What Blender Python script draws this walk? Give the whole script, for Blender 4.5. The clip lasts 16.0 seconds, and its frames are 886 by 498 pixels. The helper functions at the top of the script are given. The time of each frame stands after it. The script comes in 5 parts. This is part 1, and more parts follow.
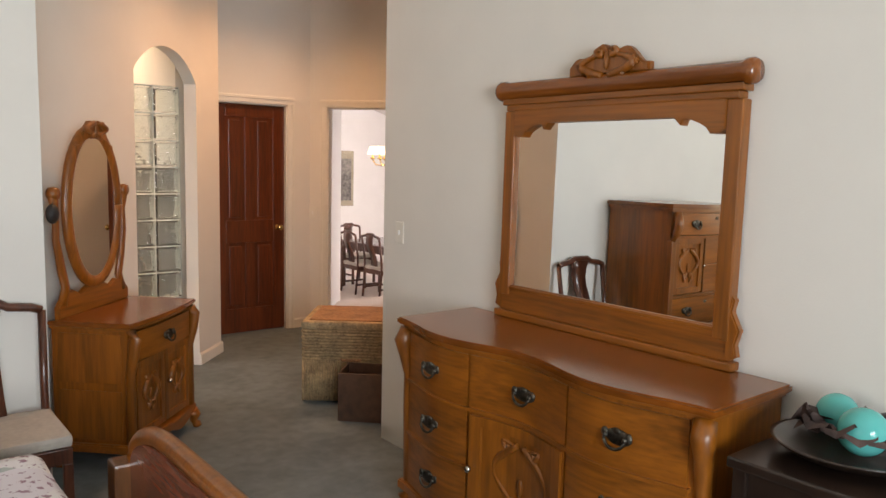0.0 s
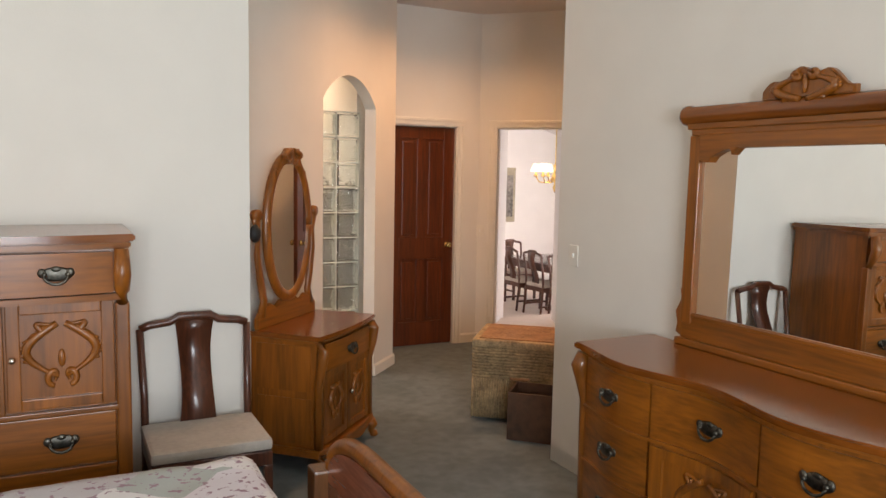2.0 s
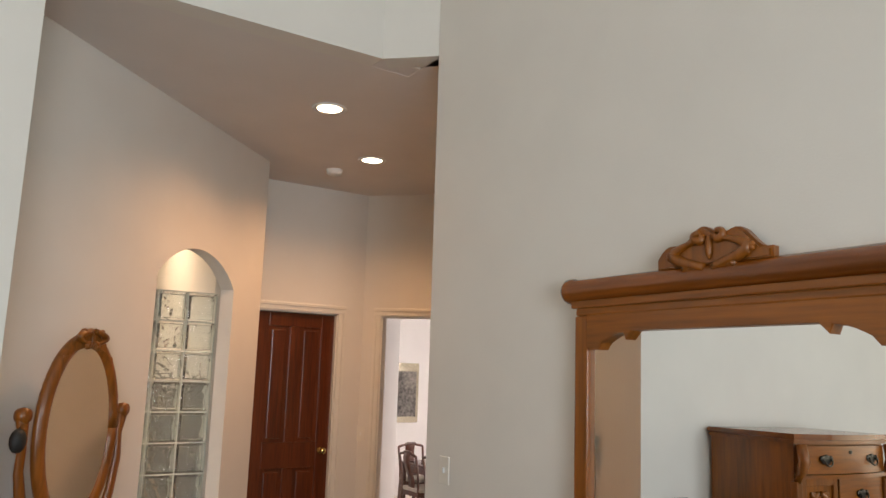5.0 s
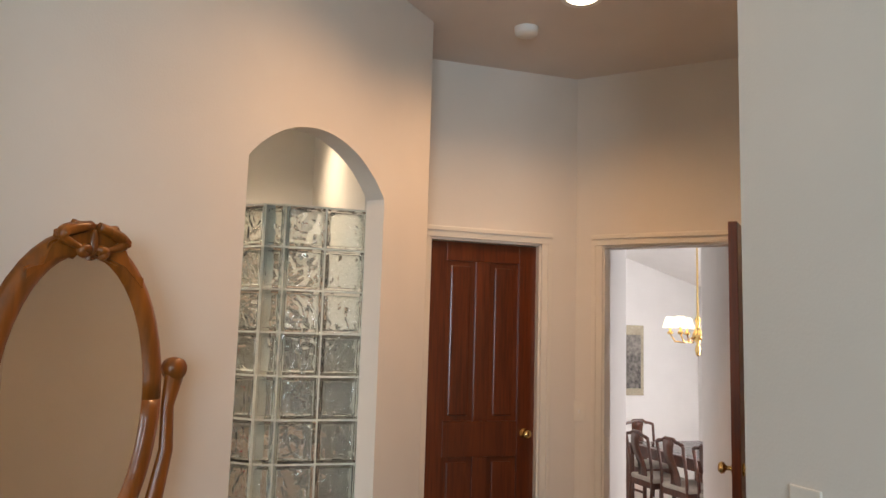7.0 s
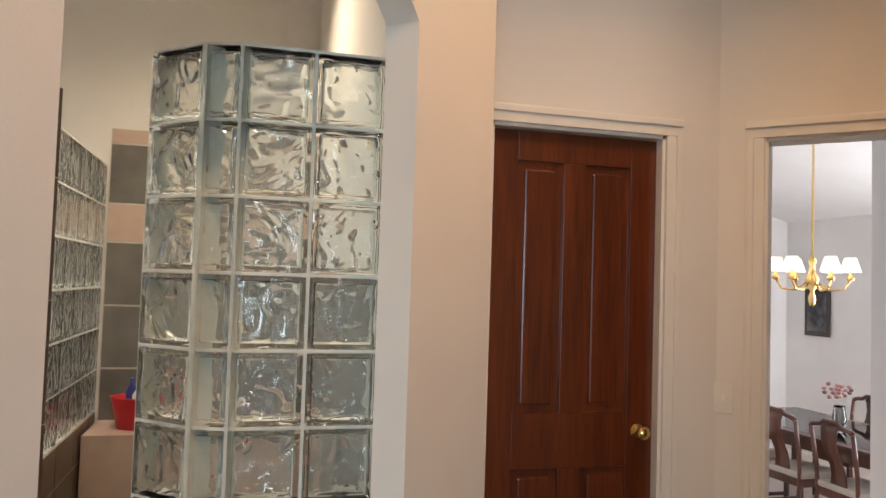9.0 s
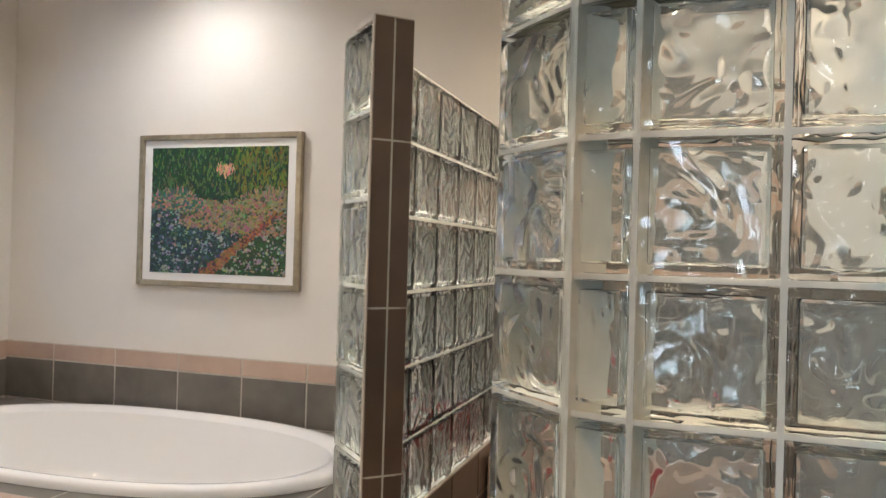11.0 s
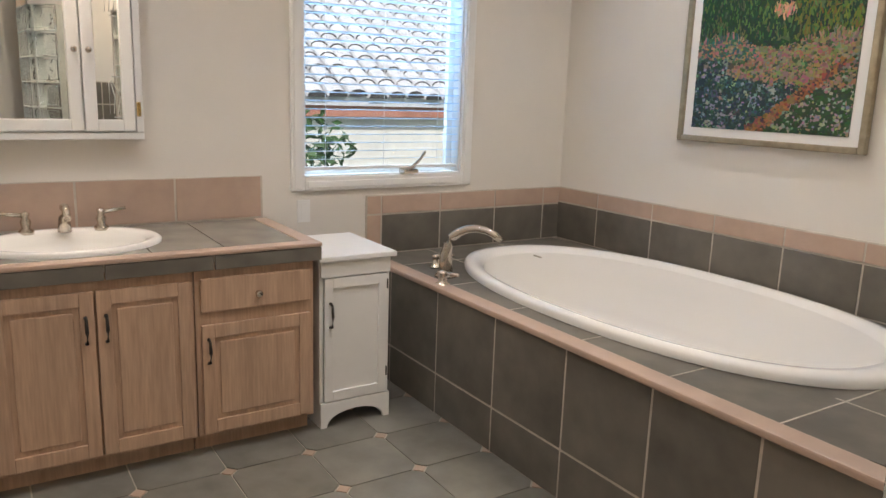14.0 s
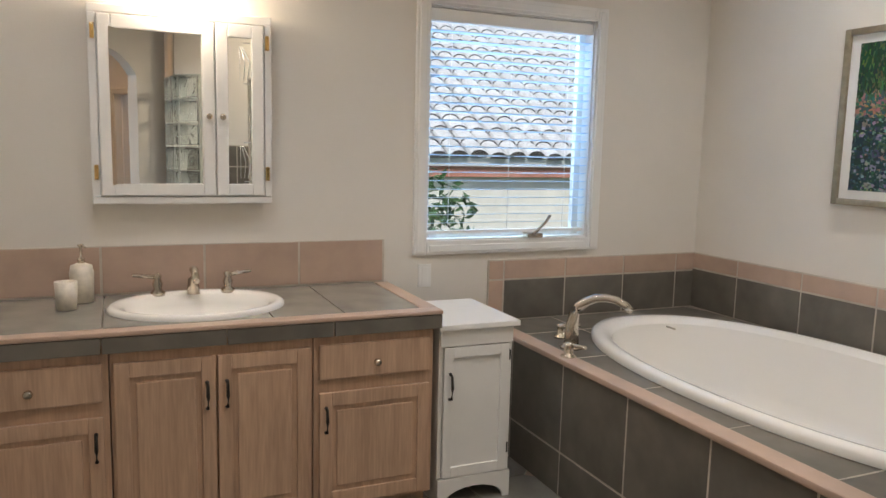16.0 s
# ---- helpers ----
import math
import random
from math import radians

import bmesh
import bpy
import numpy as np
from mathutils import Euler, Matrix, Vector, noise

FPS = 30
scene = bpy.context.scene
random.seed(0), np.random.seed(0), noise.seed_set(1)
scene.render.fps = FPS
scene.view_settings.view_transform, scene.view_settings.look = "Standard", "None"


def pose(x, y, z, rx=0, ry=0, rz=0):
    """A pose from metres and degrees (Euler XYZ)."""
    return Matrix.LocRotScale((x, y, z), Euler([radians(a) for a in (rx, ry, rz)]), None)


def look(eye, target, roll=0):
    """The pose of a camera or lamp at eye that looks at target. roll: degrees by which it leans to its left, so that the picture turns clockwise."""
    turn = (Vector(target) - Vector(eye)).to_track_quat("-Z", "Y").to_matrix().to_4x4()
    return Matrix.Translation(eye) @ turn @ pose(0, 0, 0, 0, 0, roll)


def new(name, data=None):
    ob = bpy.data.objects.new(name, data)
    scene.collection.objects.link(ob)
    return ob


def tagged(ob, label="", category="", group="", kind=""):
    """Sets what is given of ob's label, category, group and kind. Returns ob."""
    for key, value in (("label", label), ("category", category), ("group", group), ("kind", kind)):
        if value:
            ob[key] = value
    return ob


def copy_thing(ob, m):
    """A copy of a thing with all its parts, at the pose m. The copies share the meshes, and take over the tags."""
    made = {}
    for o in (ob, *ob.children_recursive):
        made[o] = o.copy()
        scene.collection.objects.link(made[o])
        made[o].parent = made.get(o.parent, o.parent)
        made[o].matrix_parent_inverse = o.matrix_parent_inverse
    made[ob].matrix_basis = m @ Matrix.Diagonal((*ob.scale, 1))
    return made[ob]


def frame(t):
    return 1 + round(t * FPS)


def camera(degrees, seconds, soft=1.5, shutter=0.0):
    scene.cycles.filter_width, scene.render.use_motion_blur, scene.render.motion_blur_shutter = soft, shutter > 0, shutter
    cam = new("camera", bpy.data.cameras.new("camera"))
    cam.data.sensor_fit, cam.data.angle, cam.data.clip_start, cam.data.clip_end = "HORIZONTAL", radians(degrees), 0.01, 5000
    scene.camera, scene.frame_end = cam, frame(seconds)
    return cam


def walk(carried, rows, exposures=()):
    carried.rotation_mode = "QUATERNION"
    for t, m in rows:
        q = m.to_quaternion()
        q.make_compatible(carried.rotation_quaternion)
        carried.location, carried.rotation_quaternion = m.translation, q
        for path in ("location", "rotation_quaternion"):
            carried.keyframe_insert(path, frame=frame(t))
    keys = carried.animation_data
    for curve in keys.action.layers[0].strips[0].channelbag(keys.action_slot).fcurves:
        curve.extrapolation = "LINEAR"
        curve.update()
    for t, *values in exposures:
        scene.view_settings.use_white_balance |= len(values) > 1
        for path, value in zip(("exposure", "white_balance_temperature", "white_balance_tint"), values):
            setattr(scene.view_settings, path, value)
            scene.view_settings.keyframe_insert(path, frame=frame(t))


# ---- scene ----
cam = camera(61.0, 16.0)
PATH = [
    (0, (0.589, -0.011, 1.576), (1.837, 1.535, 1.351), 1.3),
    (0.5, (0.565, -0.025, 1.585), (1.588, 1.68, 1.369), 1.3),
    (1, (0.513, -0.024, 1.617), (1.365, 1.773, 1.41), 1.4),
    (1.5, (0.462, -0.002, 1.625), (1.212, 1.84, 1.416), 1.3),
    (2, (0.472, 0.003, 1.627), (1.378, 1.775, 1.429), 1.1),
    (2.5, (0.486, -0.003, 1.64), (1.494, 1.724, 1.62), 1.1),
    (3, (0.515, -0.009, 1.644), (1.554, 1.68, 1.901), 1.3),
    (3.5, (0.581, -0.006, 1.664), (1.672, 1.624, 2.056), 1.5),
    (6, (1.613, 1.305, 1.523), (2.583, 3.037, 1.766), 1.2),
    (6.5, (1.817, 1.758, 1.493), (2.539, 3.608, 1.729), 1.3),
    (7, (1.957, 2.213, 1.494), (2.541, 4.111, 1.731), 1.7),
    (7.5, (2.113, 2.628, 1.517), (2.684, 4.531, 1.748), 1.7),
    (8, (2.29, 3.052, 1.485), (2.882, 4.954, 1.669), 1.5),
    (10.5, (2.324, 4.58, 1.52), (2.127, 6.571, 1.533), 1.6),
    (11, (2.36, 4.749, 1.527), (1.729, 6.647, 1.541), 1.6),
    (11.5, (2.378, 4.823, 1.476), (1.39, 6.562, 1.449), 1.9),
    (12, (2.386, 4.841, 1.424), (1.24, 6.474, 1.284), 2.3),
    (12.5, (2.379, 4.846, 1.398), (1.189, 6.421, 1.081), 2.5),
    (13, (2.326, 4.886, 1.439), (0.987, 6.32, 1.047), 2.1),
    (13.5, (2.273, 4.912, 1.501), (0.744, 6.137, 1.101), 1.9),
    (14, (2.215, 4.922, 1.514), (0.565, 5.978, 1.11), 1.9),
    (14.5, (2.157, 4.93, 1.526), (0.453, 5.897, 1.122), 1.8),
    (15, (2.114, 4.945, 1.521), (0.372, 5.842, 1.119), 1.6),
    (15.5, (2.081, 4.965, 1.515), (0.299, 5.793, 1.143), 1.5),
    (16, (2.064, 4.967, 1.53), (0.246, 5.758, 1.268), 1.4),
]
walk(cam, [(t, look(eye, target, roll)) for t, eye, target, roll in PATH],
     [(0, 0.12, 7500, 19), (2.2, 0.12, 7600, 19), (3.4, -0.22, 7700, 18), (6, -0.08, 7100, 15), (8.2, -0.06, 6450, 9),
      (11, -0.05, 6150, 11), (12.3, -0.08, 6050, 11), (13, 0.02, 6250, 11), (14, -0.1, 6300, 11), (16, -0.3, 6200, 9)])

# ---- world, sun, large lights ----
world = bpy.data.worlds.new("world")
scene.world = world
world.use_nodes = True
wn = world.node_tree
sky = wn.nodes.new("ShaderNodeTexSky")
sky.sky_type = "NISHITA"
sky.sun_disc = False
sky.sun_elevation, sky.sun_rotation = radians(48), radians(110)
wn.nodes["Background"].inputs[1].default_value = 0.15
wn.links.new(sky.outputs[0], wn.nodes["Background"].inputs[0])


def lamp(name, kind, m, energy, colour, size=1.0, size_y=None, angle=None):
    d = bpy.data.lights.new(name, kind)
    d.energy, d.color = energy, colour
    if kind == "AREA":
        d.shape, d.size, d.size_y = "RECTANGLE", size, size_y or size
    elif kind == "SUN":
        d.angle = radians(angle)
    elif kind == "SPOT":
        d.spot_size, d.spot_blend, d.shadow_soft_size = radians(angle), 0.9, size
    else:
        d.shadow_soft_size = size
    ob = new(name, d)
    ob.matrix_world = m
    return ob


DAY, WARM, SOFT = (0.68, 0.85, 1.0), (1.0, 0.57, 0.29), (1.0, 0.94, 0.90)
lamp("sun", "SUN", look((6, -3, 8), (0, 0, 0)), 5.0, (1, 0.97, 0.94), angle=0.6)
lamp("bedroom_window_light", "AREA", look((-3.12, 1.5, 1.7), (0, 1.5, 1.6)), 20, (1.0, 0.93, 0.74), 2.2, 1.8)
lamp("bedroom_south_light", "AREA", look((0.2, -3.42, 1.7), (0.2, 0, 1.6)), 245, DAY, 2.2, 1.8)
lamp("bath_window_light", "AREA", look((-2.25, 6.85, 2.95), (-0.2, 6.85, 0.9)), 140, (0.60, 0.79, 1.0), 1.3, 0.7)
lamp("dining_window_light", "AREA", look((8.85, 8.6, 1.1), (6.0, 9.8, 1.0)), 190, (0.95, 0.95, 1.0), 1.8, 2.0)

# ---- materials ----


def mat(name, base, rough=0.6, metal=0.0, vary=0.12, scale=6.0, bump=0.0, bscale=60.0, stretch=(1, 1, 1), coat=0.0, second=None):
    m = bpy.data.materials.new(name)
    m.use_nodes = True
    nt = m.node_tree
    b = nt.nodes["Principled BSDF"]
    b.inputs["Roughness"].default_value, b.inputs["Metallic"].default_value = rough, metal
    b.inputs["Coat Weight"].default_value = coat
    b.inputs["Coat Roughness"].default_value = 0.15
    tc = nt.nodes.new("ShaderNodeTexCoord")
    mp = nt.nodes.new("ShaderNodeMapping")
    mp.inputs["Scale"].default_value = stretch
    nt.links.new(tc.outputs["Object"], mp.inputs[0])
    info = nt.nodes.new("ShaderNodeObjectInfo")
    off = nt.nodes.new("ShaderNodeMath")
    off.operation = "MULTIPLY"
    off.inputs[1].default_value = 30
    nt.links.new(info.outputs["Random"], off.inputs[0])
    nt.links.new(off.outputs[0], mp.inputs["Location"])
    n1 = nt.nodes.new("ShaderNodeTexNoise")
    n1.inputs["Scale"].default_value, n1.inputs["Detail"].default_value = scale, 6
    nt.links.new(mp.outputs[0], n1.inputs[0])
    n2 = nt.nodes.new("ShaderNodeTexNoise")
    n2.inputs["Scale"].default_value, n2.inputs["Detail"].default_value = scale * 0.17, 3
    nt.links.new(mp.outputs[0], n2.inputs[0])
    add = nt.nodes.new("ShaderNodeMath")
    add.operation = "ADD"
    nt.links.new(n1.outputs[0], add.inputs[0])
    nt.links.new(n2.outputs[0], add.inputs[1])
    ramp = nt.nodes.new("ShaderNodeValToRGB")
    sec = second or tuple(c * (1 - 2.2 * vary) for c in base)
    hi = tuple(min(1, c * (1 + vary)) for c in base)
    ramp.color_ramp.elements[0].position, ramp.color_ramp.elements[1].position = 0.36, 0.64
    ramp.color_ramp.elements[0].color, ramp.color_ramp.elements[1].color = (*sec, 1), (*hi, 1)
    half = nt.nodes.new("ShaderNodeMath")
    half.operation = "MULTIPLY"
    half.inputs[1].default_value = 0.5
    nt.links.new(add.outputs[0], half.inputs[0])
    nt.links.new(half.outputs[0], ramp.inputs[0])
    nt.links.new(ramp.outputs[0], b.inputs["Base Color"])
    if bump:
        n3 = nt.nodes.new("ShaderNodeTexNoise")
        n3.inputs["Scale"].default_value, n3.inputs["Detail"].default_value = bscale, 4
        nt.links.new(mp.outputs[0], n3.inputs[0])
        bp = nt.nodes.new("ShaderNodeBump")
        bp.inputs["Strength"].default_value, bp.inputs["Distance"].default_value = bump, 0.004
        nt.links.new(n3.outputs[0], bp.inputs["Height"])
        nt.links.new(bp.outputs[0], b.inputs["Normal"])
    return m


def plain(name, base, rough=0.4, metal=0.0, trans=0.0, emit=0.0, ior=1.45):
    m = bpy.data.materials.new(name)
    m.use_nodes = True
    b = m.node_tree.nodes["Principled BSDF"]
    b.inputs["Base Color"].default_value = (*base, 1)
    b.inputs["Roughness"].default_value, b.inputs["Metallic"].default_value = rough, metal
    b.inputs["Transmission Weight"].default_value, b.inputs["IOR"].default_value = trans, ior
    if emit:
        b.inputs["Emission Color"].default_value = (*base, 1)
        b.inputs["Emission Strength"].default_value = emit
    return m


def block_glass(name, strength, clear=1.0):
    """Clear, slightly green glass, pressed into waves."""
    m = plain(name, (0.952, 0.982, 0.966), 0.0, 0, clear)
    nt = m.node_tree
    tc = nt.nodes.new("ShaderNodeTexCoord")
    info = nt.nodes.new("ShaderNodeObjectInfo")
    mul = nt.nodes.new("ShaderNodeMath")
    mul.operation = "MULTIPLY"
    mul.inputs[1].default_value = 40
    mp = nt.nodes.new("ShaderNodeMapping")
    nt.links.new(tc.outputs["Object"], mp.inputs[0])
    nt.links.new(info.outputs["Random"], mul.inputs[0])
    nt.links.new(mul.outputs[0], mp.inputs["Location"])
    n = nt.nodes.new("ShaderNodeTexNoise")
    n.inputs["Scale"].default_value, n.inputs["Detail"].default_value = 10, 0.0
    n.inputs["Distortion"].default_value = 2.2
    nt.links.new(mp.outputs[0], n.inputs[0])
    bp = nt.nodes.new("ShaderNodeBump")
    bp.inputs["Strength"].default_value, bp.inputs["Distance"].default_value = strength, 0.02
    nt.links.new(n.outputs[0], bp.inputs["Height"])
    nt.links.new(bp.outputs[0], nt.nodes["Principled BSDF"].inputs["Normal"])
    return m


WALL = mat("wall_paint", (0.76, 0.72, 0.655), 0.75, vary=0.02, scale=3, bump=0.12, bscale=140)
CEIL = mat("ceiling_paint", (0.74, 0.685, 0.645), 0.85, vary=0.02, scale=3, bump=0.12, bscale=120)
WHITEWALL = mat("white_paint", (0.82, 0.80, 0.78), 0.8, vary=0.02, scale=3, bump=0.1, bscale=120)
TRIM = mat("trim_paint", (0.78, 0.74, 0.66), 0.4, vary=0.02, scale=8)
WHITE = mat("white_lacquer", (0.84, 0.83, 0.80), 0.35, vary=0.015, scale=10)
CARPET = mat("carpet", (0.160, 0.190, 0.195), 0.95, vary=0.12, scale=14, bump=0.9, bscale=420)
OAK = mat("oak", (0.285, 0.084, 0.008), 0.34, vary=0.2, scale=14, stretch=(4, 4, 0.3), bump=0.08, bscale=60, coat=0.25)
OAKH = mat("oak_across", (0.285, 0.084, 0.008), 0.34, vary=0.2, scale=14, stretch=(0.3, 4, 5), bump=0.08, bscale=60, coat=0.25)
OAKTOP = mat("oak_top", (0.235, 0.063, 0.008), 0.22, vary=0.18, scale=12, stretch=(0.3, 5, 5), coat=0.4)
DARKOAK = mat("dark_oak", (0.16, 0.062, 0.022), 0.3, vary=0.22, scale=22, stretch=(4, 4, 0.4), coat=0.3)
DOORWOOD = mat("door_wood", (0.12, 0.026, 0.006), 0.32, vary=0.22, scale=16, stretch=(5, 5, 0.3), coat=0.3)
CHAIRWOOD = mat("chair_wood", (0.10, 0.03, 0.014), 0.28, vary=0.25, scale=20, stretch=(4, 4, 0.4), coat=0.3)
PICKLED = mat("pickled_maple", (0.54, 0.365, 0.25), 0.45, vary=0.10, scale=22, stretch=(5, 5, 0.35))
BRASS = plain("brass", (0.78, 0.55, 0.22), 0.22, 1.0)
PEWTER = mat("pewter", (0.13, 0.12, 0.10), 0.45, 1.0, vary=0.3, scale=60)
NICKEL = plain("brushed_nickel", (0.62, 0.56, 0.48), 0.24, 1.0)
IRON = plain("dark_iron", (0.05, 0.045, 0.04), 0.45, 0.8)
MIRROR = plain("mirror_glass", (0.93, 0.94, 0.93), 0.0, 1.0)
ETCHED = plain("etched_mirror", (0.62, 0.64, 0.62), 0.35, 0.7)
CLEAR = plain("clear_glass", (0.97, 0.99, 0.98), 0.0, 0, 1.0)
GLASS, GLASSWAVE = block_glass("block_glass", 0.3), block_glass("block_glass_waves", 0.85, 0.95)
GROUT = mat("grout", (0.60, 0.62, 0.56), 0.7, vary=0.06, scale=30)
TILEGROUT = mat("tile_grout", (0.58, 0.53, 0.45), 0.85, vary=0.08, scale=30)
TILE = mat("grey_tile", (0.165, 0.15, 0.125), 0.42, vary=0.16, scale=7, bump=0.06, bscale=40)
TILEFLOOR = mat("floor_tile", (0.235, 0.225, 0.195), 0.3, vary=0.16, scale=7, bump=0.06, bscale=40)
# paler than the other tiles: gloss on the counter top is in the colour
COUNTERTILE = mat("counter_tile_sheen", (0.29, 0.275, 0.24), 0.2, vary=0.14, scale=7, bump=0.05, bscale=40)
PINK = mat("blush_tile", (0.52, 0.38, 0.295), 0.4, vary=0.06, scale=10)
JAMBTILE = mat("brown_tile", (0.14, 0.095, 0.07), 0.35, vary=0.14, scale=9)
TUBWHITE = plain("tub_acrylic", (0.86, 0.84, 0.80), 0.12)
FABRIC = mat("seat_fabric", (0.50, 0.45, 0.39), 0.9, vary=0.06, scale=40, bump=0.4, bscale=300)
WICKER = mat("wicker", (0.47, 0.32, 0.17), 0.7, vary=0.25, scale=60, bump=0.5, bscale=200)
BASKETTOP = mat("rush_top", (0.40, 0.20, 0.09), 0.7, vary=0.2, scale=50, bump=0.5, bscale=200)
LEATHER = mat("brown_leather", (0.10, 0.045, 0.022), 0.55, vary=0.2, scale=20, bump=0.3, bscale=120)
BLACKWOOD = mat("espresso_wood", (0.028, 0.016, 0.011), 0.3, vary=0.2, scale=20, coat=0.2)
TEAL = plain("teal_glaze", (0.08, 0.46, 0.42), 0.12)
RED = plain("red_plastic", (0.55, 0.015, 0.025), 0.35)
HALLTILE = mat("hall_tile", (0.62, 0.52, 0.45), 0.35, vary=0.06, scale=5)
LEAF = mat("leaf", (0.06, 0.12, 0.035), 0.6, vary=0.3, scale=9)
ROOFTILE = mat("roof_tile", (0.62, 0.60, 0.58), 0.8, vary=0.10, scale=8)
STUCCO = mat("stucco", (0.74, 0.69, 0.60), 0.9, vary=0.06, scale=5, bump=0.2, bscale=60)
FASCIA = mat("fascia", (0.48, 0.21, 0.14), 0.7, vary=0.1, scale=6)
GRASS = mat("lawn", (0.07, 0.12, 0.035), 0.95, vary=0.3, scale=3, bump=0.8, bscale=60)
# white slats, with the blue of the skylight painted into their colour
BLIND = plain("blind_slat_skylit", (0.60, 0.76, 0.93), 0.35)
GLOW = plain("lamp_glow", (1.0, 0.86, 0.66), 0.5, emit=9.0)
SHADE = plain("lamp_shade", (1.0, 0.86, 0.66), 0.7, emit=1.4)
BLACK = plain("black_plastic", (0.02, 0.02, 0.02), 0.5)
DARK = plain("dark_hollow_shade", (0.05, 0.045, 0.04), 0.8)

# ---- mesh helpers ----


def box(bm, lo, hi, bev=0.0):
    """Adds a box, with rounded edges where bev is given."""
    t = bmesh.new()
    bmesh.ops.create_cube(t, size=1)
    for v in t.verts:
        v.co = [(a + b) / 2 + c * (b - a) for a, b, c in zip(lo, hi, v.co)]
    if bev:
        bmesh.ops.bevel(t, geom=t.edges[:], offset=bev, segments=2, profile=0.6, affect="EDGES")
    return merge(bm, t)


def merge(bm, t, m=None):
    if m:
        bmesh.ops.transform(t, matrix=m, verts=t.verts)
    me = bpy.data.meshes.new("tmp")
    t.to_mesh(me)
    t.free()
    bm.from_mesh(me)
    bpy.data.meshes.remove(me)
    return bm


def boxes(items, bev=0.0):
    bm = bmesh.new()
    for lo, hi in items:
        box(bm, lo, hi, bev)
    return bm


def prism(points, depth, m=None, bev=0.0):
    """A flat outline in the xz plane, drawn out along +y by depth."""
    bm = bmesh.new()
    f = bm.faces.new([bm.verts.new((x, 0, z)) for x, z in points])
    r = bmesh.ops.extrude_face_region(bm, geom=[f])
    for v in r["geom"]:
        if isinstance(v, bmesh.types.BMVert):
            v.co.y += depth
    bmesh.ops.recalc_face_normals(bm, faces=bm.faces)
    if bev:
        rims = [e for e in bm.edges if abs(e.verts[0].co.y - e.verts[1].co.y) < 1e-6]
        bmesh.ops.bevel(bm, geom=rims, offset=bev, segments=2, affect="EDGES")
    if m:
        bmesh.ops.transform(bm, matrix=m, verts=bm.verts)
    return bm


def lathe(profile, seg=20, m=None, sx=1.0, sy=1.0):
    """Turns (radius, height) pairs round z."""
    bm = bmesh.new()
    rings = []
    for r, z in profile:
        if r < 1e-5:
            rings.append([bm.verts.new((0, 0, z))])
        else:
            rings.append([bm.verts.new((sx * r * math.cos(2 * math.pi * i / seg), sy * r * math.sin(2 * math.pi * i / seg), z)) for i in range(seg)])
    for a, b in zip(rings, rings[1:]):
        for i in range(seg):
            j = (i + 1) % seg
            vs = [a[i % len(a)], a[j % len(a)], b[j % len(b)], b[i % len(b)]]
            vs = [v for k, v in enumerate(vs) if v not in vs[:k]]
            if len(vs) > 2:
                bm.faces.new(vs)
    bmesh.ops.recalc_face_normals(bm, faces=bm.faces)
    if m:
        bmesh.ops.transform(bm, matrix=m, verts=bm.verts)
    for f in bm.faces:
        f.smooth = True
    return bm


def tube(points, r, seg=8, taper=None, flat=1.0, side=None):
    """A round bar along points; taper gives a radius factor for each point."""
    bm = bmesh.new()
    pts = [Vector(p) for p in points]
    rings = []
    for i, p in enumerate(pts):
        d = (pts[min(i + 1, len(pts) - 1)] - pts[max(i - 1, 0)]).normalized()
        ref = Vector(side) if side else Vector((0, 0, 1)) if abs(d.z) < 0.9 else Vector((1, 0, 0))
        u = d.cross(ref).normalized()
        w = d.cross(u).normalized()
        k = r * (taper[i] if taper else 1)
        rings.append([bm.verts.new(p + k * (math.cos(a) * u + flat * math.sin(a) * w)) for a in (2 * math.pi * j / seg for j in range(seg))])
    for a, b in zip(rings, rings[1:]):
        for j in range(seg):
            bm.faces.new([a[j], a[(j + 1) % seg], b[(j + 1) % seg], b[j]])
    bm.faces.new(rings[0])
    bm.faces.new(rings[-1])
    bmesh.ops.recalc_face_normals(bm, faces=bm.faces)
    for f in bm.faces:
        f.smooth = len(f.verts) == 4
    return bm


def ball(c, r, scale=(1, 1, 1), seg=12):
    bm = bmesh.new()
    bmesh.ops.create_uvsphere(bm, u_segments=seg, v_segments=seg // 2 + 2, radius=r)
    for v in bm.verts:
        v.co = [a + b * s for a, b, s in zip(c, v.co, scale)]
    for f in bm.faces:
        f.smooth = True
    return bm


def mesh_object(name, bm, material):
    me = bpy.data.meshes.new(name)
    bm.to_mesh(me)
    bm.free()
    me.materials.append(material)
    return new(name, me)


def part(name, bm, material, parent, label=""):
    ob = mesh_object(name, bm, material)
    ob.parent = parent
    return tagged(ob, label)


def thing(name, m, label, category, group=""):
    ob = new(name)
    ob.matrix_world = m
    ob.empty_display_size = 0.1
    return tagged(ob, label, category, group)


def single(name, bm, material, label, category, group="", m=None):
    ob = mesh_object(name, bm, material)
    if m:
        ob.matrix_world = m
    return tagged(ob, label, category, group)


def setting(name, bm, material, label, category, parent=None, m=None):
    ob = mesh_object(name, bm, material)
    if m:
        ob.matrix_world = m
    if parent:
        ob.parent = parent
    return tagged(ob, label, category, "", "structure")


def along(p, q):
    """A frame at p with x towards q on the plan."""
    return pose(p[0], p[1], 0, 0, 0, math.degrees(math.atan2(q[1] - p[1], q[0] - p[0])))


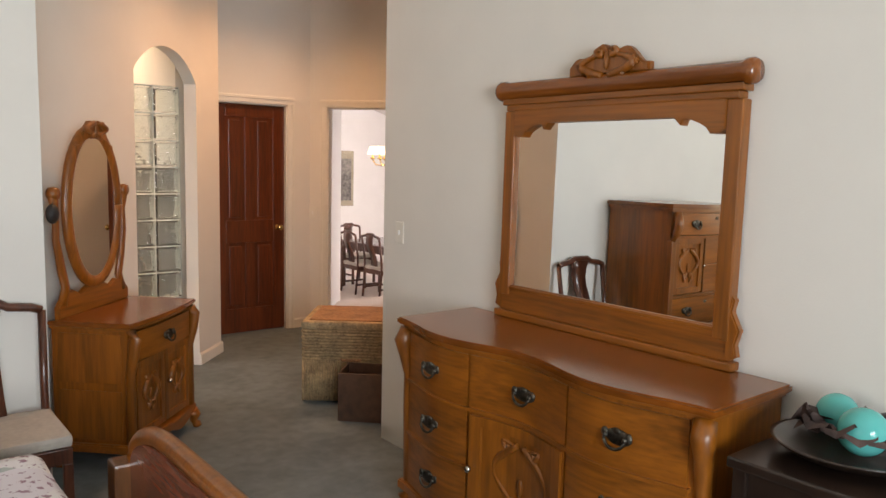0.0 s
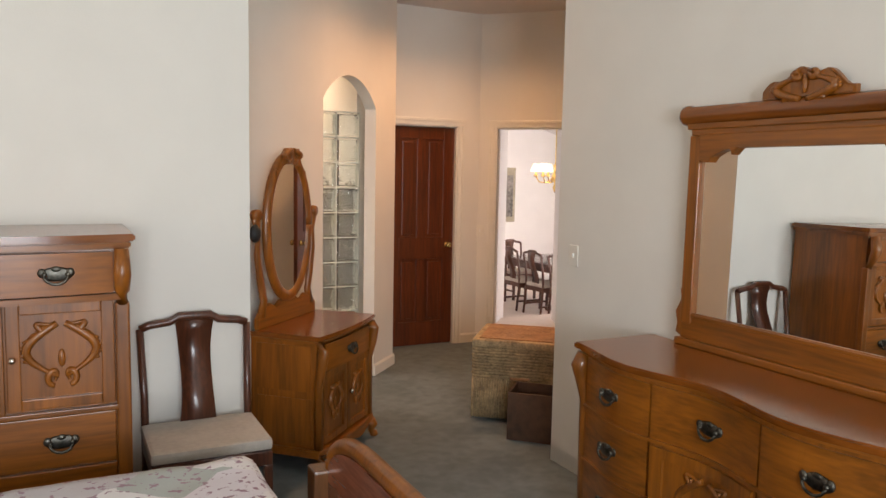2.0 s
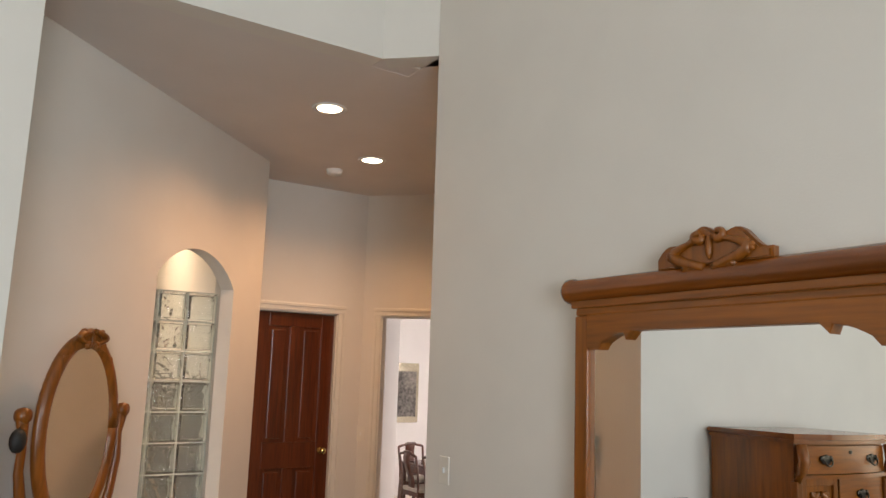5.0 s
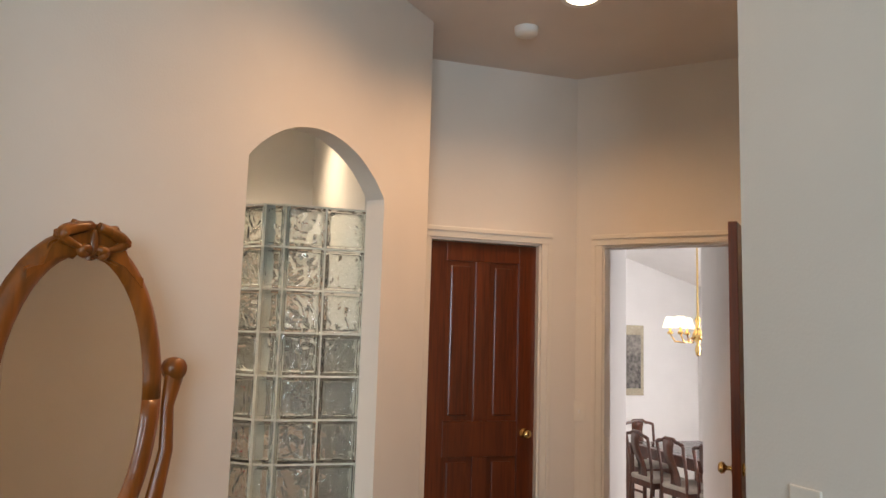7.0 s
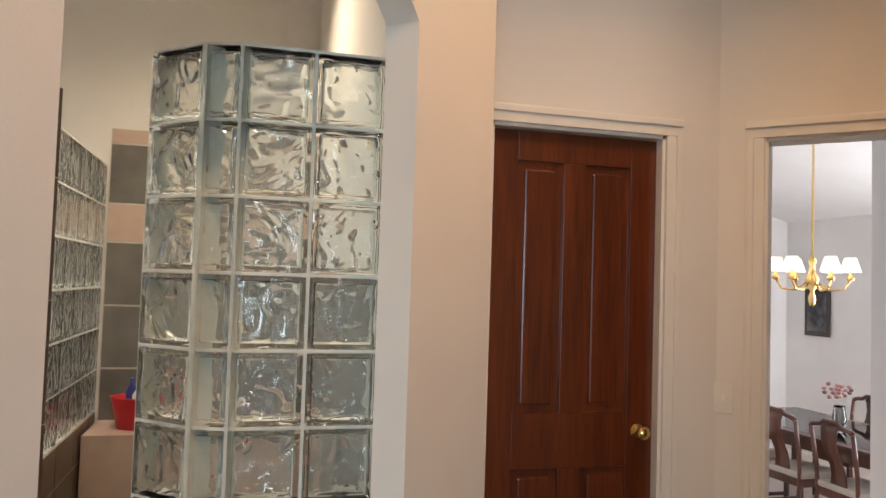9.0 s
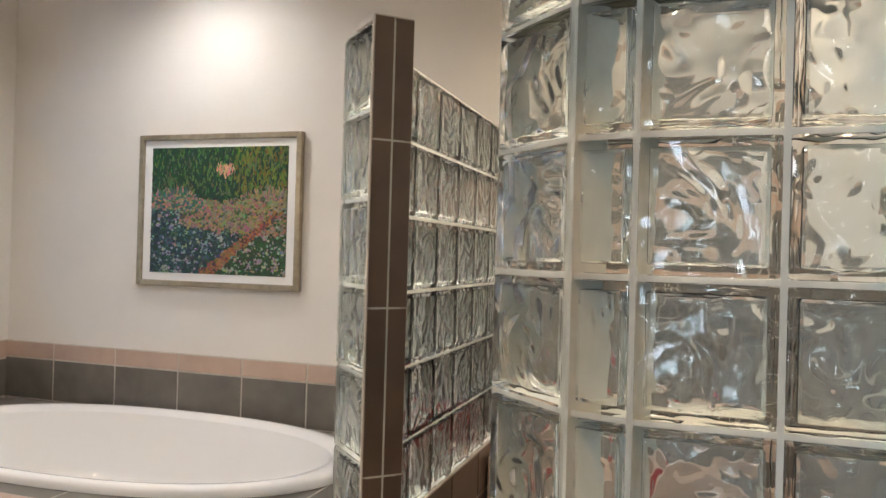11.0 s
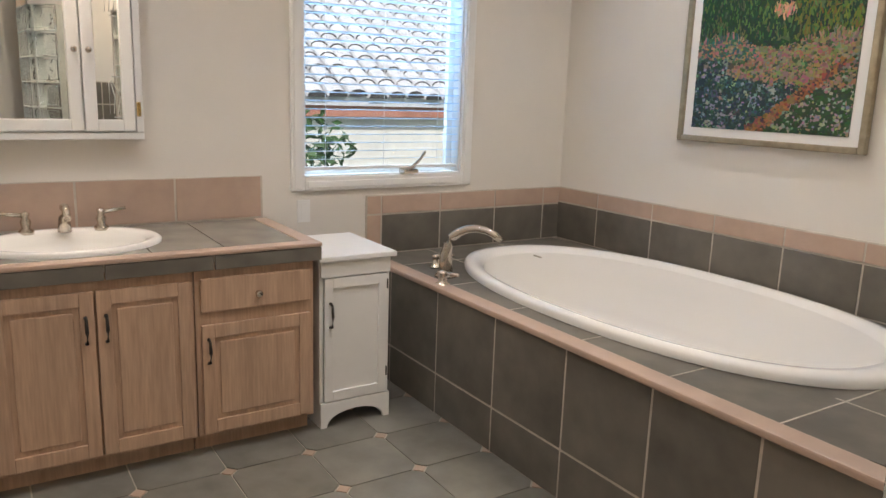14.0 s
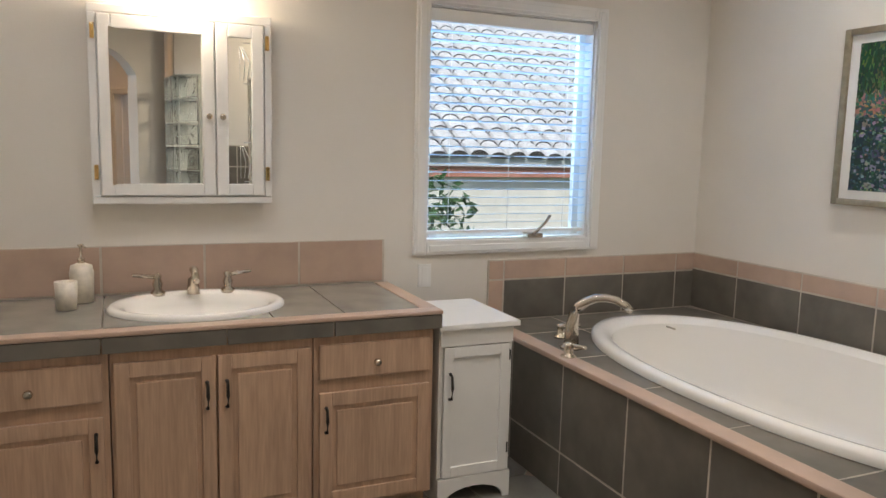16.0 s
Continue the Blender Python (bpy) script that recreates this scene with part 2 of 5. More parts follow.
def wall(name, p, q, z0, z1, thick, material, label, notch=None, window=None):
    """A wall from p to q, its thickness to the left of that way. notch: outline points of a doorway cut from the floor. window: (u0, u1, z0, z1)."""
    n = math.hypot(q[0] - p[0], q[1] - p[1])
    if notch:
        bm = prism([(0, z0), *notch, (n, z0), (n, z1), (0, z1)], thick)
    elif window:
        a, b, c, d = window
        bm = boxes([((0, 0, z0), (a, thick, z1)), ((b, 0, z0), (n, thick, z1)), ((a, 0, z0), (b, thick, c)), ((a, 0, d), (b, thick, z1))])
    else:
        bm = boxes([((0, 0, z0), (n, thick, z1))])
    return setting(name, bm, material, label, "wall", m=along(p, q))

# ---- the large structure ----
SOFFIT = 3.13
BX0, BX1, BY0, BY1 = -3.2, 2.96, -3.5, 3.66
S2 = math.sqrt(2)

setting("floor_bedroom", boxes([((BX0, BY0, -0.1), (5.2, 6.9, 0))]), CARPET, "grey-green short pile carpet", "carpet")
setting("floor_hall", boxes([((4.2, 4.5, -0.1), (9.2, 7.25, 0.006)), ((4.2, 7.2, -0.42), (9.2, 7.25, -0.1))]), HALLTILE, "pale pinkish ceramic hall floor", "floor")
setting("floor_dining", boxes([((4.2, 7.25, -0.52), (9.2, 12.2, -0.42))]), HALLTILE, "pale dining room floor, a step below the hall", "floor")
# bedroom walls
wall("wall_chest", (1.29, BY1), (BX0, BY1), 0, 3.49, -0.12, WALL, "cream painted bedroom wall behind the chest")
wall("wall_return", (1.29, 4.15), (1.29, BY1 + 0.12), 0, SOFFIT, -0.12, WALL, "cream painted short wall return")
setting("wall_header", prism([(1.29, SOFFIT), (2.76, SOFFIT), (2.76, 3.49), (1.29, 3.49)], 0.12, Matrix.Translation((0, BY1, 0))), WALL, "cream painted header over the vestibule opening", "wall")
wall("wall_header_bend", (2.76, BY1), (2.97, BY1 - 0.2), SOFFIT, 3.84, 0.12, WALL, "cream painted angled header")
wall("wall_dresser", (BX1, BY0), (BX1, 3.455), 0, 4.45, -0.14, WALL, "cream painted bedroom wall behind the dresser")
wall("wall_west", (BX0, BY1), (BX0, BY0), 0, 4.45, -0.12, WALL, "cream painted wall with a wide window", window=(1.0, 3.4, 0.75, 2.6))
wall("wall_south", (BX0, BY0), (BX1, BY0), 0, 4.45, -0.12, WALL, "cream painted wall with a wide window", window=(2.2, 4.6, 0.75, 2.6))
slope = prism([(BY1 + 0.05, 3.45), (BY1 - 0.55, 4.45), (BY0, 4.45), (BY0, 4.55), (BY1 - 0.5, 4.55), (BY1 + 0.15, 3.45)], BX1 - BX0 + 0.1,
              Matrix(((0, 1, 0, BX0), (1, 0, 0, 0), (0, 0, 1, 0), (0, 0, 0, 1))))
setting("ceiling_bedroom", slope, CEIL, "pale vaulted bedroom ceiling with a coved slope", "ceiling")

# vestibule
arch_a, arch_b = (1.29, 4.13), (2.98, 5.82)
u0, u1, spring, crown = 1.085, 1.98, 2.118, 2.318
arc = [(u0, 0)]
rise, half_w = crown - spring, (u1 - u0) / 2
arch_r = (half_w ** 2 + rise ** 2) / (2 * rise)
sweep = math.asin(half_w / arch_r)
for k in range(25):
    a = -sweep + 2 * sweep * k / 24
    arc.append(((u0 + u1) / 2 + arch_r * math.sin(a), crown - arch_r * (1 - math.cos(a))))
arc += [(u1, 0)]
arch_wall = wall("wall_arch", arch_a, arch_b, 0, SOFFIT, 0.095, WALL, "warm cream wall with an arched opening to the bathroom", notch=arc)
for v in arch_wall.data.vertices:
    if abs(v.co.x - u0) < 1e-4 and v.co.y > 0.05:
        v.co.x -= 0.08
wall("wall_closet_return", (2.985, 5.93), (3.10, 6.44), 0, SOFFIT, 0.1, WALL, "cream painted short wall beside the closet door")
c0 = 3.05
wall("wall_closet", (c0, 6.32), (4.07, 6.32), 0, SOFFIT, 0.12, WALL, "cream painted wall round the closet door", notch=[(0.09, 0), (0.09, 2.075), (0.785, 2.075), (0.785, 0)])
h0 = (4.07, 6.32)
wall("wall_hall_door", h0, (5.05, 5.34), 0, SOFFIT, 0.12, WALL, "cream painted angled wall round the hall doorway", notch=[(0.165, 0), (0.165, 2.075), (0.965, 2.075), (0.965, 0)])
wall("wall_vestibule_east", (5.05, 5.34), (5.05, 3.35), 0, SOFFIT, 0.12, WALL, "cream painted vestibule wall")
wall("wall_vestibule_south", (5.17, 3.35), (3.10, 3.35), 0, SOFFIT, 0.12, WALL, "cream painted vestibule wall")
setting("ceiling_vestibule", boxes([((1.3, BY1 + 0.12, SOFFIT), (5.2, 6.6, SOFFIT + 0.1)), ((2.98, 3.3, SOFFIT), (5.2, BY1 + 0.12, SOFFIT + 0.1)), ((2.765, 3.665, SOFFIT + 0.002), (2.98, BY1 + 0.12, SOFFIT + 0.1))]), CEIL, "flat vestibule ceiling with downlights", "ceiling")

# bathroom
WX, PY = -1.40, 8.10
wall("wall_window", (WX, BY1 + 0.12), (WX, PY), 0, SOFFIT, 0.14, WALL, "cream painted bathroom wall with a window", window=(2.59, 3.55, 1.06, 2.22))
wall("wall_picture", (WX - 0.14, PY), (3.0, PY), 0, SOFFIT, 0.12, WALL, "cream painted wall behind the bathtub")
wall("wall_shower", (2.68, PY), (2.68, 5.93), 0, SOFFIT, 0.1, WALL, "cream painted shower side wall")
setting("ceiling_bathroom", boxes([((WX - 0.1, BY1 + 0.12, SOFFIT + 0.004), (3.0, PY + 0.1, SOFFIT + 0.1))]), CEIL, "flat bathroom ceiling", "ceiling")
bath_floor = setting("floor_bathroom", prism([(WX, 3.78), (1.2, 3.78), (1.2, 4.1), (2.95, 5.86), (2.95, PY), (WX, PY)], 0.012,
                     Matrix(((1, 0, 0, 0), (0, 0, 1, 0), (0, 1, 0, 0.0), (0, 0, 0, 1)))), TILEGROUT, "sandy grout bed of the bathroom floor", "floor")

# dining room beyond the hall door
wall("wall_hall_left", (4.18, 6.38), (5.03, 7.35), -0.42, 3.6, 0.1, WHITEWALL, "white painted hall wall end")
wall("wall_hall_left_side", (5.03, 7.35), (4.9, 11.85), -0.42, 3.9, 0.1, WHITEWALL, "white painted dining room wall")
wall("wall_hall_right", (5.2, 6.48), (4.82, 5.74), 0, 3.6, 0.1, WHITEWALL, "white painted hall wall")
wall("wall_hall_pier", (5.44, 6.98), (5.2, 6.48), 0, 3.6, 0.12, WHITEWALL, "white painted wall end at the dining room")
wall("wall_hall_right_side", (9.0, 6.98), (5.44, 6.98), -0.42, 3.6, 0.1, WHITEWALL, "white painted dining room wall")
wall("wall_dining_back", (4.8, 11.85), (9.05, 11.85), -0.42, 4.2, 0.1, WHITEWALL, "white painted dining room back wall")
wall("wall_dining_east", (8.93, 11.85), (8.93, 6.9), -0.42, 4.2, 0.1, WHITEWALL, "white painted dining room side wall")
setting("ceiling_dining", prism([(4.2, 3.78), (9.1, 2.34), (9.1, 2.44), (4.2, 3.88)], 6.4, Matrix.Translation((0, 5.6, 0))), WHITEWALL, "white sloping dining room ceiling", "ceiling")


def baseboard(p, q, h=0.09):
    n = math.hypot(q[0] - p[0], q[1] - p[1])
    setting("baseboard", prism([(0, 0), (-0.014, 0), (-0.014, h - 0.015), (-0.006, h), (0, h)], n, Matrix(((0, 1, 0, 0), (1, 0, 0, 0), (0, 0, 1, 0), (0, 0, 0, 1)))), TRIM,
            "cream painted wooden baseboard", "baseboard", m=along(p, q))


def on_arch(u, d=0.0):
    return (arch_a[0] + (u + d) / S2, arch_a[1] + (u - d) / S2)


baseboard((1.29, BY1), (BX0, BY1))
baseboard((BX1, -1.0), (BX1, 3.455))
baseboard((BX1, 3.455), (3.1, 3.455))
baseboard(on_arch(0.0), on_arch(u0))
baseboard(on_arch(u1), on_arch(2.404))
baseboard((3.87, 6.32), (4.07, 6.32))
baseboard(h0, (4.14, 6.25))


def casing(name, m, a, b, top, w=0.055, label="cream painted moulded door casing"):
    """Door casing round the opening a..b of a wall whose face is the xz plane, facing -y."""
    ob = thing(name, m, label, "door casing")
    ob["kind"] = "structure"
    w = w + 0.012
    part("casing_jamb", boxes([((a - w, -0.015, 0), (a, 0, top)), ((a - w + 0.008, -0.024, 0), (a - w + 0.03, -0.015, top))], 0.003), TRIM, ob)
    part("casing_jamb", boxes([((b, -0.015, 0), (b + w, 0, top)), ((b + w - 0.03, -0.024, 0), (b + w - 0.008, -0.015, top))], 0.003), TRIM, ob)
    part("casing_head", boxes([((a - w, -0.016, top), (b + w, 0, top + w)), ((a - w, -0.026, top + w - 0.03), (b + w, -0.016, top + w - 0.006))], 0.003), TRIM, ob)
    part("door_lining", boxes([((a, 0, 0), (a + 0.012, 0.12, top)), ((b - 0.012, 0, 0), (b, 0.12, top)), ((a, 0, top - 0.012), (b, 0.12, top))]), TRIM, ob)


def panel_door(name, m, w, h, knob_side, label):
    """A four-panel wooden door; its face is the xz plane, facing -y, with the corner at the origin."""
    ob = thing(name, m, label, "door")
    ob["kind"] = "structure"
    st, mid, lock = 0.11, w / 2, 0.92
    rails = [((0, 0, 0), (st, 0.04, h)), ((w - st, 0, 0), (w, 0.04, h)), ((mid - 0.045, 0, 0.22), (mid + 0.045, 0.04, lock - 0.1)), ((mid - 0.045, 0, lock + 0.1), (mid + 0.045, 0.04, h - st)),
             ((st, 0, 0), (w - st, 0.04, 0.22)), ((st, 0, h - st), (w - st, 0.04, h)), ((st, 0, lock - 0.1), (w - st, 0.04, lock + 0.1))]
    for k, r in enumerate(rails):
        part("stile" if k < 4 else "rail", boxes([r], 0.003), DOORWOOD, ob)
    for x0, x1 in ((st, mid - 0.045), (mid + 0.045, w - st)):
        for z0, z1 in ((0.22, lock - 0.1), (lock + 0.1, h - st)):
            bm = boxes([((x0, 0.014, z0), (x1, 0.028, z1))])
            box(bm, (x0 + 0.03, 0.005, z0 + 0.03), (x1 - 0.03, 0.035, z1 - 0.03), 0.008)
            part("door_panel", bm, DOORWOOD, ob)
    kx = w - 0.065 if knob_side else 0.065
    for s, base in ((-1, 0.0), (1, 0.04)):
        part("door_knob", lathe([(0, 0), (0.028, 0), (0.028, 0.006), (0.01, 0.01), (0.01, 0.03), (0.024, 0.04), (0.027, 0.052), (0.018, 0.064), (0, 0.066)], 16,
             pose(kx, base, 0.95, 90 if s < 0 else -90)), BRASS, ob, "polished brass knob")
    return ob


casing("door_casing_closet", pose(c0, 6.32, 0), 0.09, 0.785, 2.075)
panel_door("door_closet", pose(c0 + 0.10, 6.362, 0.01), 0.675, 2.05, True, "closed red-brown four-panel wooden closet door")
casing("door_casing_hall", along(h0, (5.05, 5.34)), 0.165, 0.965, 2.075)
hall_open = h0[0] + 0.965 / S2, h0[1] - 0.965 / S2
panel_door("door_hall", pose(hall_open[0] - 0.02, hall_open[1] - 0.04, 0.01, 0, 0, -135.5), 0.78, 2.05, True, "red-brown four-panel wooden door standing open")

# tub apron, deck and tiles
TY, DZ, TX1 = 6.72, 0.62, 1.50
apron = setting("tub_surround", boxes([((WX, TY + 0.01, 0), (TX1, TY + 0.06, DZ))]), TILEGROUT, "grey tiled platform round the sunken bathtub", "tub surround")


def tile_run(parent, m, us, zs, material, name="tile", gap=0.010, thick=0.004, bev=0.0015):
    """Tiles on a wall face (the xz plane of m, facing -y) between the lines us and zs."""
    for z0, z1 in zip(zs, zs[1:]):
        for a, b in zip(us, us[1:]):
            ob = part(name, boxes([((a + gap / 2, -thick, z0 + gap / 2), (b - gap / 2, 0.0, z1 - gap / 2))], bev), material, parent)
            ob.matrix_local = m


FACE = pose(0, 0, 0)
tile_run(apron, pose(0, TY + 0.012, 0), [WX, -1.095, -0.64, -0.187, 0.254, 0.668, 1.067, 1.47], [0.012, 0.215, DZ - 0.005], TILE)
part("trim_cap", boxes([((WX, TY - 0.012, DZ - 0.002), (TX1, TY + 0.075, DZ + 0.024))], 0.008), PINK, apron, "blush bullnose tile edge")

# deck with an oval cut-out
TCX, TCY, TRX, TRY = -0.04, 7.475, 1.13, 0.59


def deck_mesh():
    bm = bmesh.new()
    n = 64
    inner = [bm.verts.new((TCX + (TRX - 0.03) * math.cos(2 * math.pi * i / n), TCY + (TRY - 0.03) * math.sin(2 * math.pi * i / n), DZ + 0.018)) for i in range(n)]
    outer = []
    for i in range(n):
        c, s = math.cos(2 * math.pi * i / n), math.sin(2 * math.pi * i / n)
        k = min(((TX1 if c > 0 else WX) - TCX) / c if abs(c) > 1e-6 else 9, ((PY if s > 0 else TY + 0.07) - TCY) / s if abs(s) > 1e-6 else 9)
        outer.append(bm.verts.new((TCX + k * c, TCY + k * s, DZ + 0.018)))
    for i in range(n):
        j = (i + 1) % n
        bm.faces.new([inner[i], outer[i], outer[j], inner[j]])
    r = bmesh.ops.extrude_face_region(bm, geom=bm.faces[:])
    for v in r["geom"]:
        if isinstance(v, bmesh.types.BMVert):
            v.co.z -= 0.016
    bmesh.ops.recalc_face_normals(bm, faces=bm.faces)
    return bm


part("deck", deck_mesh(), TILE, apron, "grey tiled tub deck")
jn = bmesh.new()
for x in (-1.095, -0.64, -0.187, 0.254, 0.668, 1.067):
    reach = TCY - TRY * math.sqrt(max(0, 1 - ((x - TCX) / TRX) ** 2))
    box(jn, (x, TY + 0.08, DZ + 0.012), (x + 0.006, reach, DZ + 0.0195))
for x0, x1 in ((WX, -0.95), (1.04, TX1)):
    box(jn, (x0, 7.12, DZ + 0.012), (x1, 7.126, DZ + 0.0195))
    box(jn, (x0, 7.60, DZ + 0.012), (x1, 7.606, DZ + 0.0195))
part("deck_joint", jn, TILEGROUT, apron)



def squared(bm):
    """Fills an oval out towards a rounded oblong."""
    for v in bm.verts:
        r = math.hypot(v.co.x / TRX, v.co.y / TRY)
        if r > 1e-4:
            c, k = abs(v.co.x / TRX / r), abs(v.co.y / TRY / r)
            grow = (c ** 2.3 + k ** 2.3) ** (-1 / 2.3)
            v.co.x *= grow
            v.co.y *= grow
    return bm


tub = thing("bathtub", pose(TCX, TCY, DZ + 0.02), "white oval acrylic drop-in bathtub", "bathtub")
prof = [(1.0, 0.0), (1.0, 0.022), (0.985, 0.036), (0.95, 0.04), (0.905, 0.034), (0.885, 0.01), (0.86, -0.1), (0.81, -0.28), (0.72, -0.38), (0.5, -0.41), (0, -0.415)]
part("rim", squared(lathe([(r * TRX, z) for r, z in prof[:6]], 64, None, 1.0, TRY / TRX)), TUBWHITE, tub, "rounded white rim")
part("basin", squared(lathe([(r * TRX, z) for r, z in prof[5:]], 64, None, 1.0, TRY / TRX)), TUBWHITE, tub)
fau = thing("tub_faucet", pose(-0.80, 6.87, DZ + 0.018) @ Matrix.Diagonal((1.18, 1.18, 1.08, 1)), "brushed nickel arched tub filler on the deck", "faucet")
arcp = [(0, 0, 0), (0.0, 0, 0.1)] + [(0.11 * (1 - math.cos(a)) * 0.8, 0.11 * (1 - math.cos(a)) * 0.8, 0.11 + 0.12 * math.sin(a)) for a in (math.pi * k / 10 for k in range(1, 9))]
part("spout", tube(arcp, 0.021, 12, [1.5, 1.15] + [1 - 0.04 * k for k in range(8)]), NICKEL, fau)
part("base_ring", lathe([(0, 0), (0.045, 0), (0.045, 0.008), (0.03, 0.016), (0, 0.016)], 20), NICKEL, fau)
hd = lathe([(0, 0), (0.03, 0), (0.03, 0.008), (0.018, 0.015), (0.018, 0.05), (0.022, 0.06), (0, 0.066)], 16, pose(0.12, -0.09, 0))
merge(hd, tube([(0.12, -0.09, 0.055), (0.2, -0.07, 0.06)], 0.008, 8))
part("lever", hd, NICKEL, fau)
hd = lathe([(0, 0), (0.03, 0), (0.03, 0.008), (0.018, 0.015), (0.018, 0.05), (0.022, 0.06), (0, 0.066)], 16, pose(-0.15, 0.05, 0))
merge(hd, tube([(-0.15, 0.05, 0.055), (-0.12, 0.12, 0.06)], 0.008, 8))
part("lever", hd, NICKEL, fau)

# tile splash round the tub
spl = setting("splash_back", boxes([((WX + 0.0, PY - 0.012, DZ), (TX1, PY, 0.965))]), TILEGROUT, "grey and blush tile splash behind the tub", "tile splash")
us = [WX, -1.04, -0.614, -0.205, 0.185, 0.558, 0.95, 1.34, TX1]
tile_run(spl, pose(0, PY - 0.012, 0), us, [DZ + 0.02, 0.872], TILE)
tile_run(spl, pose(0, PY - 0.012, 0), us, [0.872, 0.965], PINK, "border_tile")
spw = setting("splash_side", boxes([((WX, 6.73, DZ), (WX + 0.012, PY, 0.965))]), TILEGROUT, "grey and blush tile splash under the window", "tile splash")
WFACE = Matrix.Translation((WX + 0.012, 0, 0)) @ pose(0, 0, 0, 0, 0, 90)
tile_run(spw, WFACE, [6.82, 7.198, 7.583, 7.955, 8.09], [DZ + 0.02, 0.86], TILE)
tile_run(spw, WFACE, [6.73, 6.82, 7.198, 7.583, 7.955, 8.09], [0.86, 0.965], PINK, "border_tile")
tile_run(spw, WFACE, [6.73, 6.82], [DZ + 0.02, 0.86], PINK, "border_tile")

# glass block walls


def glass_run(name, m, n, rows, z0, w, h, label):
    """A glass block screen, n blocks wide: face in the xz plane of m, facing -y, 0.09 thick."""
    ob = thing(name, m, label, "glass block wall")
    ob["kind"] = "structure"
    bars = bmesh.new()
    g = 0.009
    for i in range(n + 1):
        box(bars, (i * w - g / 2, 0.008, z0), (i * w + g / 2, 0.082, z0 + rows * h))
    for j in range(rows + 1):
        box(bars, (0, 0.0085, z0 + j * h - g / 2), (n * w, 0.0815, z0 + j * h + g / 2))
    part("mortar", bars, GROUT, ob, "pale grey-green mortar joints")
    bm = boxes([((g / 2, 0, g / 2), (w - g / 2, 0.09, h - g / 2))], 0.006)
    solid = len(bm.faces)
    hollow = boxes([((g / 2 + 0.014, 0.009, g / 2 + 0.014), (w - g / 2 - 0.014, 0.081, h - g / 2 - 0.014))], 0.006)
    bmesh.ops.reverse_faces(hollow, faces=hollow.faces)
    merge(bm, hollow)
    bm.faces.ensure_lookup_table()
    for f in bm.faces[solid:]:
        f.material_index = 1
    me = bpy.data.meshes.new("glass_block")
    bm.to_mesh(me)
    bm.free()
    me.materials.append(GLASS)
    me.materials.append(GLASSWAVE)
    for i in range(n):
        for j in range(rows):
            b = new("glass_block", me)
            b.parent = ob
            b.location = (i * w, 0, z0 + j * h)
            b.visible_shadow = False
    return ob


GH = 0.203
GZ = 2.11 - 10 * GH
GY = 5.833
glass_run("glass_screen_shower", pose(2.28, GY, 0), 2, 10, GZ, 0.196, GH, "wavy glass block shower screen with pale mortar joints")
glass_run("glass_screen_corner", pose(2.18, GY + 0.03, 0, 0, 0, -16.7), 1, 10, GZ, 0.104, GH, "narrow angled corner glass blocks of the shower screen")
glass_run("glass_screen_side", along((2.034, 6.003), (2.18, GY + 0.03)), 1, 10, GZ, 0.205, GH, "angled side of the glass block shower screen")
setting("shower_curb", boxes([((2.03, GY + 0.01, 0), (2.68, GY + 0.1, GZ - 0.005))], 0.004), TILE, "grey tiled curb under the glass blocks", "curb")

# screen between tub and shower
JO, JI = (1.66, 6.315), (1.73, 6.385)
WT = 2.06
GH2 = 0.2045
glass_run("glass_screen_wing", along((1.518, 6.457), JO), 1, 10, WT - 10 * GH2, 0.2, GH2, "glass block end of the screen between tub and shower")
glass_run("glass_screen_wing_corner", along((1.484, 6.54), (1.518, 6.457)), 1, 10, WT - 10 * GH2, 0.09, GH2, "narrow corner glass blocks of the tub screen")
jm = setting("tiled_jamb", boxes([((0, 0.0, 0), (0.1, 0.012, WT + 0.01)), ((0, 0.0, WT), (0.1, 0.12, WT + 0.012))]), TILEGROUT, "brown glazed tile strip on the screen end", "tile jamb", m=along(JO, JI))
tile_run(jm, pose(0, 0, 0), [0, 0.05, 0.1], [0.0, 0.245, 0.63, 1.015, 1.40, 1.785, WT + 0.01], JAMBTILE, gap=0.004)
glass_run("glass_screen_tub", along((1.59, 6.60), (1.59, 8.09)), 7, 6, 0.77, 0.211, 0.215, "glass block screen along the tub, above a tiled knee wall")
knee = setting("knee_wall", boxes([((1.505, 6.56, 0), (1.585, 8.09, 0.765))]), TILEGROUT, "brown tiled knee wall under the glass blocks", "knee wall")
KF = Matrix.Translation((1.585, 0, 0)) @ pose(0, 0, 0, 0, 0, 90)
tile_run(knee, KF, [6.56, 6.9, 7.24, 7.58, 7.92, 8.09], [0.012, 0.3, 0.585, 0.765], JAMBTILE)
# shower back wall
shb = setting("shower_tiling", boxes([((1.60, PY - 0.012, 0), (2.68, PY, 2.26))]), TILEGROUT, "grey shower tiling with blush bands", "tile wall")
us = [1.60, 1.9, 2.23, 2.56, 2.68]
SB = pose(0, PY - 0.012, 0)
tile_run(shb, SB, us, [0.012, 0.33, 0.66, 0.99, 1.32, 1.655], TILE)
tile_run(shb, SB, us, [1.655, 1.86], PINK, "border_tile")
tile_run(shb, SB, us, [1.86, 2.18], TILE)
tile_run(shb, SB, us, [2.18, 2.26], PINK, "border_tile")
shs = setting("shower_side_tiling", boxes([((2.668, 5.95, 0), (2.68, PY - 0.012, 1.525))]), TILEGROUT, "grey shower side tiling", "tile wall")
SS = Matrix.Translation((2.668, 0, 0)) @ pose(0, 0, 0, 0, 0, -90)
us = [-8.08, -7.76, -7.44, -7.12, -6.8, -6.48, -6.16, -5.95]
